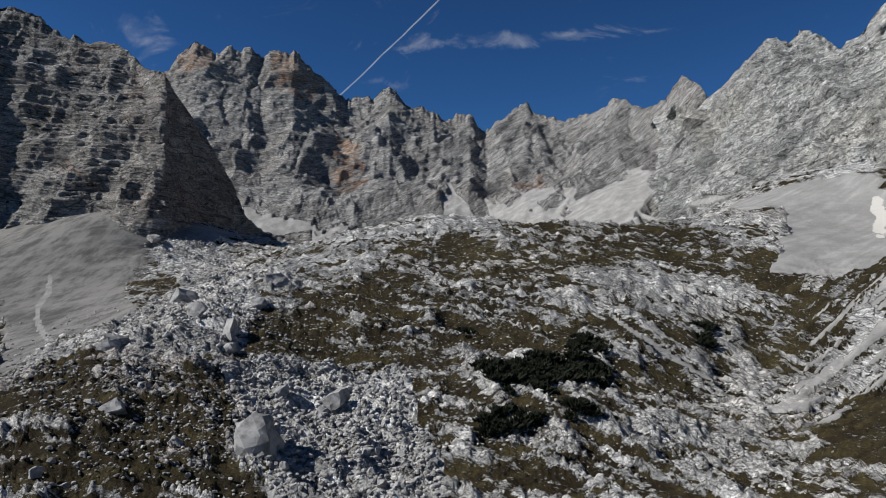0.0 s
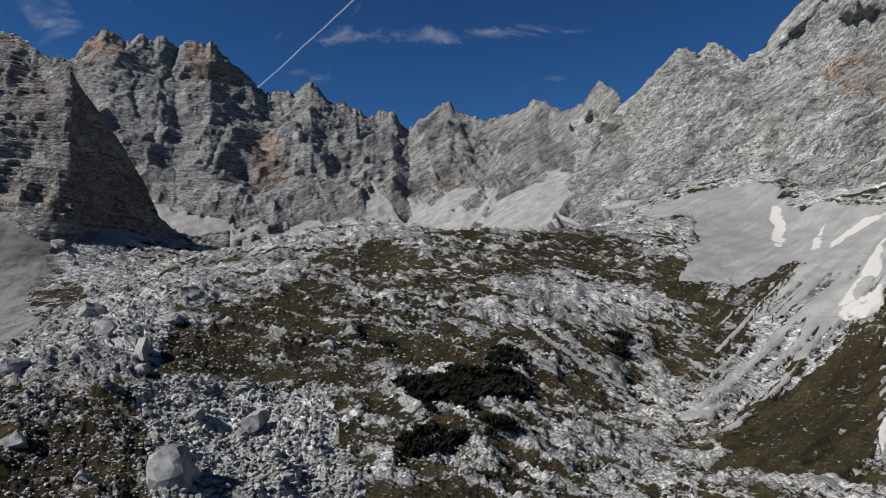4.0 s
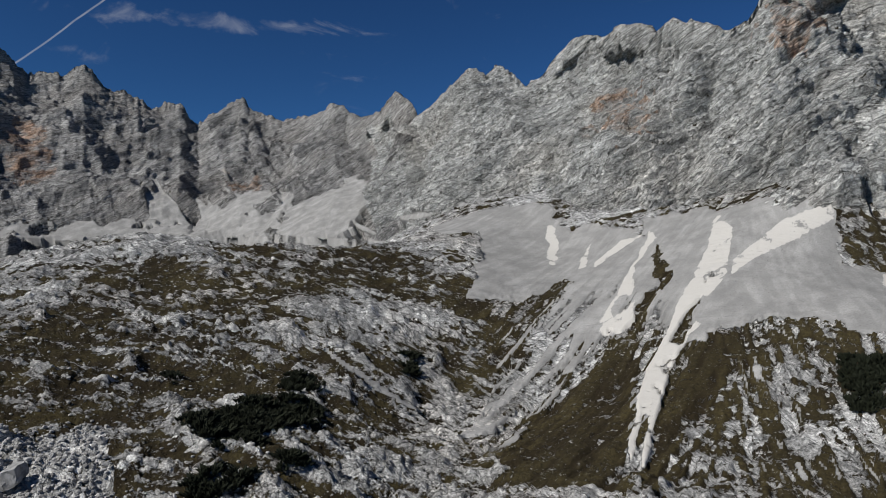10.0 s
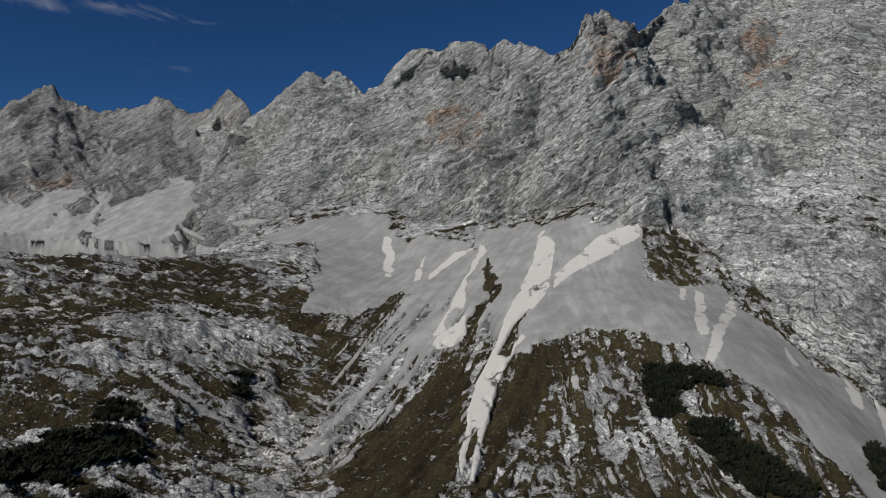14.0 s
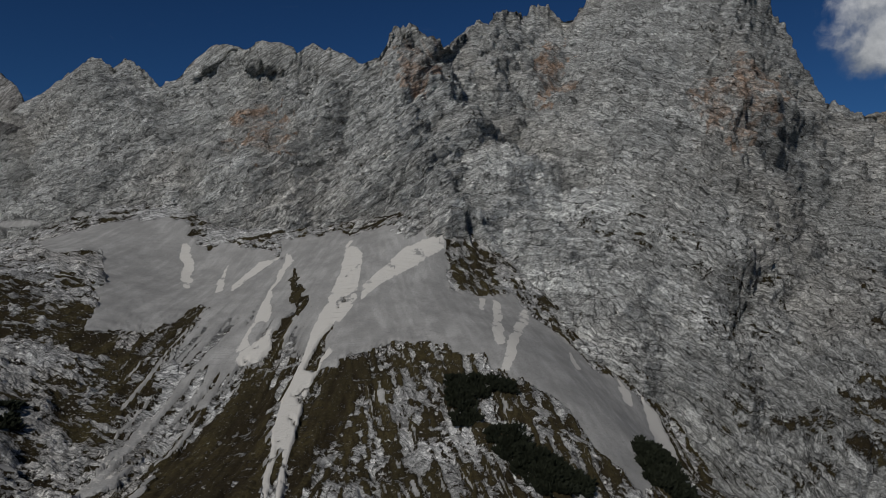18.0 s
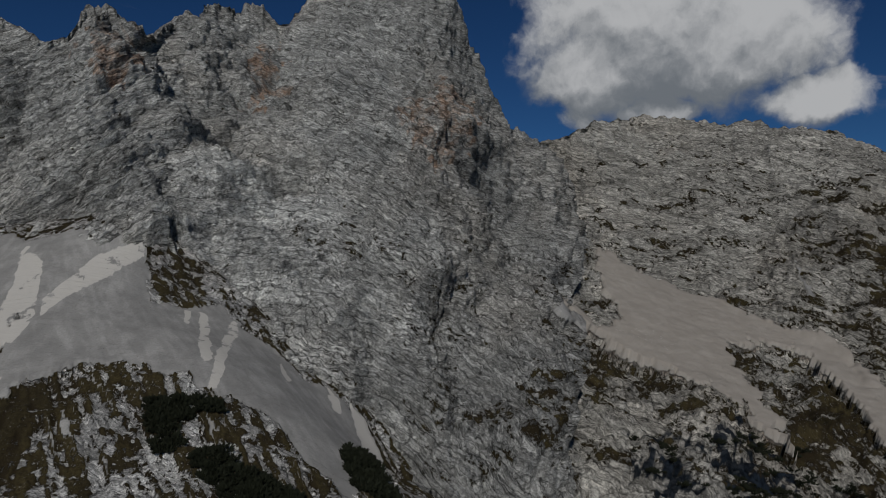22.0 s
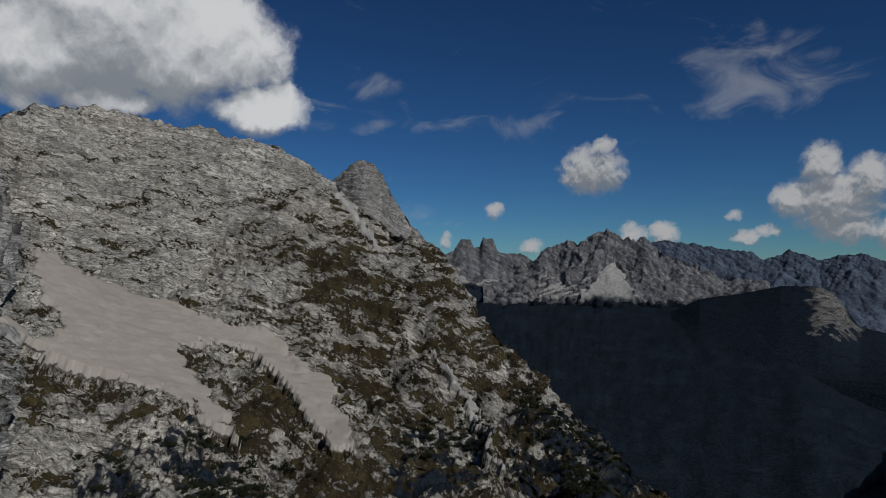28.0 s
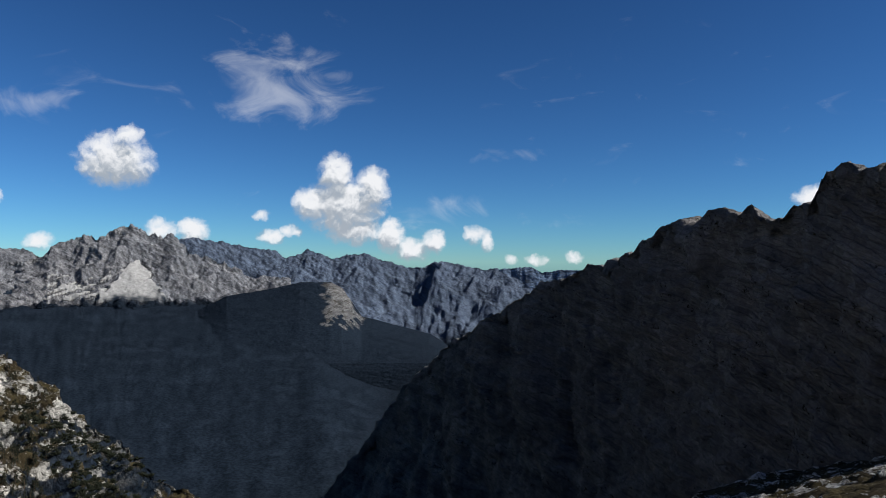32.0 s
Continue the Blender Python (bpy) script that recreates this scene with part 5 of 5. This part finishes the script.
def stones():
    """All the smaller stones of the block fields, far past counting, as one mesh."""
    rng = np.random.RandomState(5)
    bm = bmesh.new()
    shapes = []
    for k in range(6):
        bmesh.ops.create_icosphere(bm, subdivisions=1, radius=1.0)
        co = np.array([v.co[:] for v in bm.verts])
        co *= 0.75 + 0.5 * rng.rand(len(co), 1)
        shapes.append((co * (1.1, 0.9, 0.7), np.array([[v.index for v in f.verts] for f in bm.faces])))
        bm.clear()
    bm.free()
    spots = [(a, d, 0.25 + 0.85 * RNG.random() ** 2) for a, d in scatter(BLOCKS_AREAS, 4500, RNG) + scatter(BLOCKS_AREAS[:1], 4000, RNG)]
    spots += [(a, d, 0.2 + 0.5 * RNG.random() ** 2) for a, d in scatter(EARTH_AREAS, 1500, RNG)]
    spots += [(RNG.uniform(-34, 24), 215 * (2.1 ** RNG.random()), 0.2 + 0.7 * RNG.random() ** 3) for _ in range(6500)]
    verts, faces, base = [], [], 0
    for a, d, s in spots:
        co, tri = shapes[RNG.randrange(6)]
        t = RNG.uniform(0, 6.28)
        c, q = math.cos(t), math.sin(t)
        p = on_ground(a, d)
        verts.append(np.stack([co[:, 0] * c - co[:, 1] * q, co[:, 0] * q + co[:, 1] * c, co[:, 2]], -1) * s + (p.x, p.y, p.z + 0.2 * s))
        faces.append(tri + base)
        base += len(co)
    verts, faces = np.concatenate(verts), np.concatenate(faces)
    me = bpy.data.meshes.new("stones")
    me.from_pydata(verts.tolist(), [], faces.tolist())
    me.materials.append(PEBBLE)
    return tagged(new("stones", me), "many small pale grey stones strewn over the ground", "stones", kind="stuff")


def pebble_material():
    m, n, bsdf = surface("stone_limestone", 0.9)
    p = n.add("ShaderNodeTexCoord").outputs["Object"]
    r = n.add("ShaderNodeNewGeometry").outputs["Random Per Island"]
    col = n.mix(r, (0.16, 0.158, 0.155), (0.44, 0.434, 0.42))
    col = n.mix(n.ramp(n.noise(p, 2.0, 4.0, 0.7), 0.4, 0.7, 0.0, 0.5), col, (0.20, 0.196, 0.19))
    n.put(bsdf.inputs["Base Color"], col)
    return m


PEBBLE = pebble_material()
stones()


# ---- dwarf pines and trees ----
def needle_material(name, a, b):
    m, n, bsdf = surface(name, 0.8)
    p = n.add("ShaderNodeTexCoord").outputs["Object"]
    g = n.add("ShaderNodeNewGeometry").outputs["Random Per Island"]
    n.put(bsdf.inputs["Base Color"], n.mix(n.math("MULTIPLY", n.math("ADD", g, n.noise(p, 1.5, 3.0)), 0.5), a, b))
    return m


NEEDLE = needle_material("pine_needles", (0.006, 0.008, 0.005), (0.017, 0.020, 0.010))
BARK = needle_material("pine_bark", (0.05, 0.035, 0.022), (0.09, 0.06, 0.04))


def tuft(bm, at, lean, size, rng):
    """A small spray of needles: three crossed spikes."""
    for k in range(3):
        side = lean.cross(Vector((rng.gauss(0, 1), rng.gauss(0, 1), rng.gauss(0, 1)))).normalized()
        up = lean.cross(side).normalized()
        tip = at + (lean + side * rng.uniform(-0.5, 0.5) + up * rng.uniform(-0.5, 0.5)).normalized() * size
        a, b, c, d = (bm.verts.new(x) for x in (at + side * size * 0.33, at - side * size * 0.33, at + up * size * 0.33, tip))
        bm.faces.new((a, b, d)), bm.faces.new((b, c, d)), bm.faces.new((c, a, d))


def dwarf_pine(rng):
    thing = tagged(new("dwarf_pine"), "low dark green dwarf mountain pine between rocks", "shrub", "dwarf pines")
    bm = bmesh.new()
    lobes = [(Vector((rng.uniform(-0.5, 0.5), rng.uniform(-0.5, 0.5), 0)), rng.uniform(0.45, 0.7)) for _ in range(4)]
    for centre, reach in lobes:
        for _ in range(22):
            v = Vector((rng.gauss(0, 1), rng.gauss(0, 1), abs(rng.gauss(0, 0.8)))).normalized()
            at = centre + Vector((v.x, v.y, v.z * 0.75)) * reach * rng.uniform(0.55, 1.0)
            tuft(bm, at, (v + Vector((0, 0, 0.6))).normalized(), rng.uniform(0.22, 0.40), rng)
    part("crown", bm, NEEDLE, thing)
    for _ in range(2):
        bm = bmesh.new()
        bmesh.ops.create_cone(bm, segments=5, radius1=0.05, radius2=0.025, depth=0.8, cap_ends=True)
        bmesh.ops.transform(bm, matrix=Matrix.Translation((rng.uniform(-0.3, 0.3), rng.uniform(-0.3, 0.3), 0.15)) @ Euler((rng.uniform(-0.9, 0.9), rng.uniform(-0.9, 0.9), 0)).to_matrix().to_4x4(), verts=bm.verts)
        part("stem", bm, BARK, thing)
    return thing


def conifer(rng):
    thing = tagged(new("conifer_tree"), "dark narrow conifer on the steep slope", "tree", "trees on the spur")
    bm = bmesh.new()
    bmesh.ops.create_cone(bm, segments=6, radius1=0.03, radius2=0.008, depth=1.0, cap_ends=True)
    bmesh.ops.translate(bm, vec=(0, 0, 0.5), verts=bm.verts)
    part("trunk", bm, BARK, thing)
    bm = bmesh.new()
    for k in range(110):
        h = rng.uniform(0.12, 1.0)
        wide = 0.22 * (1.05 - h) ** 0.8 + 0.01
        t = rng.uniform(0, 6.28)
        out = Vector((math.cos(t), math.sin(t), -0.25))
        tuft(bm, Vector((0, 0, h)) + out * wide * rng.uniform(0.3, 0.9), out.normalized(), rng.uniform(0.05, 0.10), rng)
    part("crown", bm, NEEDLE, thing)
    return thing


def grid_of(ob):
    co = np.empty(len(ob.data.vertices) * 3, np.float32)
    ob.data.vertices.foreach_get("co", co)
    co = co.reshape(-1, 3)
    a = np.degrees(np.arctan2(co[:, 0], co[:, 1]))
    return np.where(a < -100, a + 360, a), co


def plant(kinds, spots, low, high, rng):
    for k, p in enumerate(spots):
        s = rng.uniform(low, high)
        m = Matrix.LocRotScale(Vector(p) - Vector((0, 0, 0.05 * s)), Euler((0, 0, rng.uniform(0, 6.28))), None)
        kind = kinds[k % len(kinds)]
        if k < len(kinds):
            kind.matrix_world = m @ Matrix.Diagonal((s, s, s * rng.uniform(0.8, 1.1), 1))
        else:
            copy = copy_thing(kind, m)
            copy.scale = (s, s, s * rng.uniform(0.8, 1.1))


pines = [dwarf_pine(RNG) for _ in range(5)]
ea, ep = grid_of(WALLS["east"])
hits = list(np.nonzero(areas(EAST_PINE_AREAS, ea, ep[:, 2]) > 0)[0])
ground_spots = [on_ground(a, d) for a, d in scatter(PINE_AREAS, 1150, RNG)]
wall_spots = [Vector(ep[i]) for i in RNG.sample(hits, min(800, len(hits)))]
plant(pines, ground_spots[:190] + wall_spots[:100], 2.2, 4.2, RNG)


def scrub(spots):
    """The rest of the dwarf pines, grown into one another, as one mesh."""
    crowns = []
    for _ in range(4):
        bm = bmesh.new()
        for _ in range(26):
            v = Vector((RNG.gauss(0, 1), RNG.gauss(0, 1), abs(RNG.gauss(0, 0.8)))).normalized()
            tuft(bm, Vector((v.x, v.y, v.z * 0.5)) * RNG.uniform(0.3, 0.9), (v + Vector((0, 0, 0.6))).normalized(), RNG.uniform(0.3, 0.55), RNG)
        bm.verts.index_update()
        crowns.append((np.array([v.co[:] for v in bm.verts]), np.array([[v.index for v in f.verts] for f in bm.faces])))
        bm.free()
    verts, faces, base = [], [], 0
    for p in spots:
        co, tri = crowns[RNG.randrange(len(crowns))]
        verts.append(co * RNG.uniform(2.2, 4.6) + np.array(p))
        faces.append(tri + base)
        base += len(co)
    me = bpy.data.meshes.new("pine_scrub")
    me.from_pydata(np.concatenate(verts).tolist(), [], np.concatenate(faces).tolist())
    me.materials.append(NEEDLE)
    tagged(new("pine_scrub", me), "dense dark green scrub of dwarf mountain pine", "shrubs", kind="stuff")


scrub(ground_spots[190:] + wall_spots[100:])
rim = np.nonzero((ea > 123) & (ea < 139) & (ep[:, 2] > -120) & (np.abs(ep[:, 0]) < 900))[0]
rim = [i for i in rim if RNG.random() < 0.012][:110]
plant([conifer(RNG) for _ in range(4)], [Vector(ep[i]) for i in rim], 6.0, 11.0, RNG)
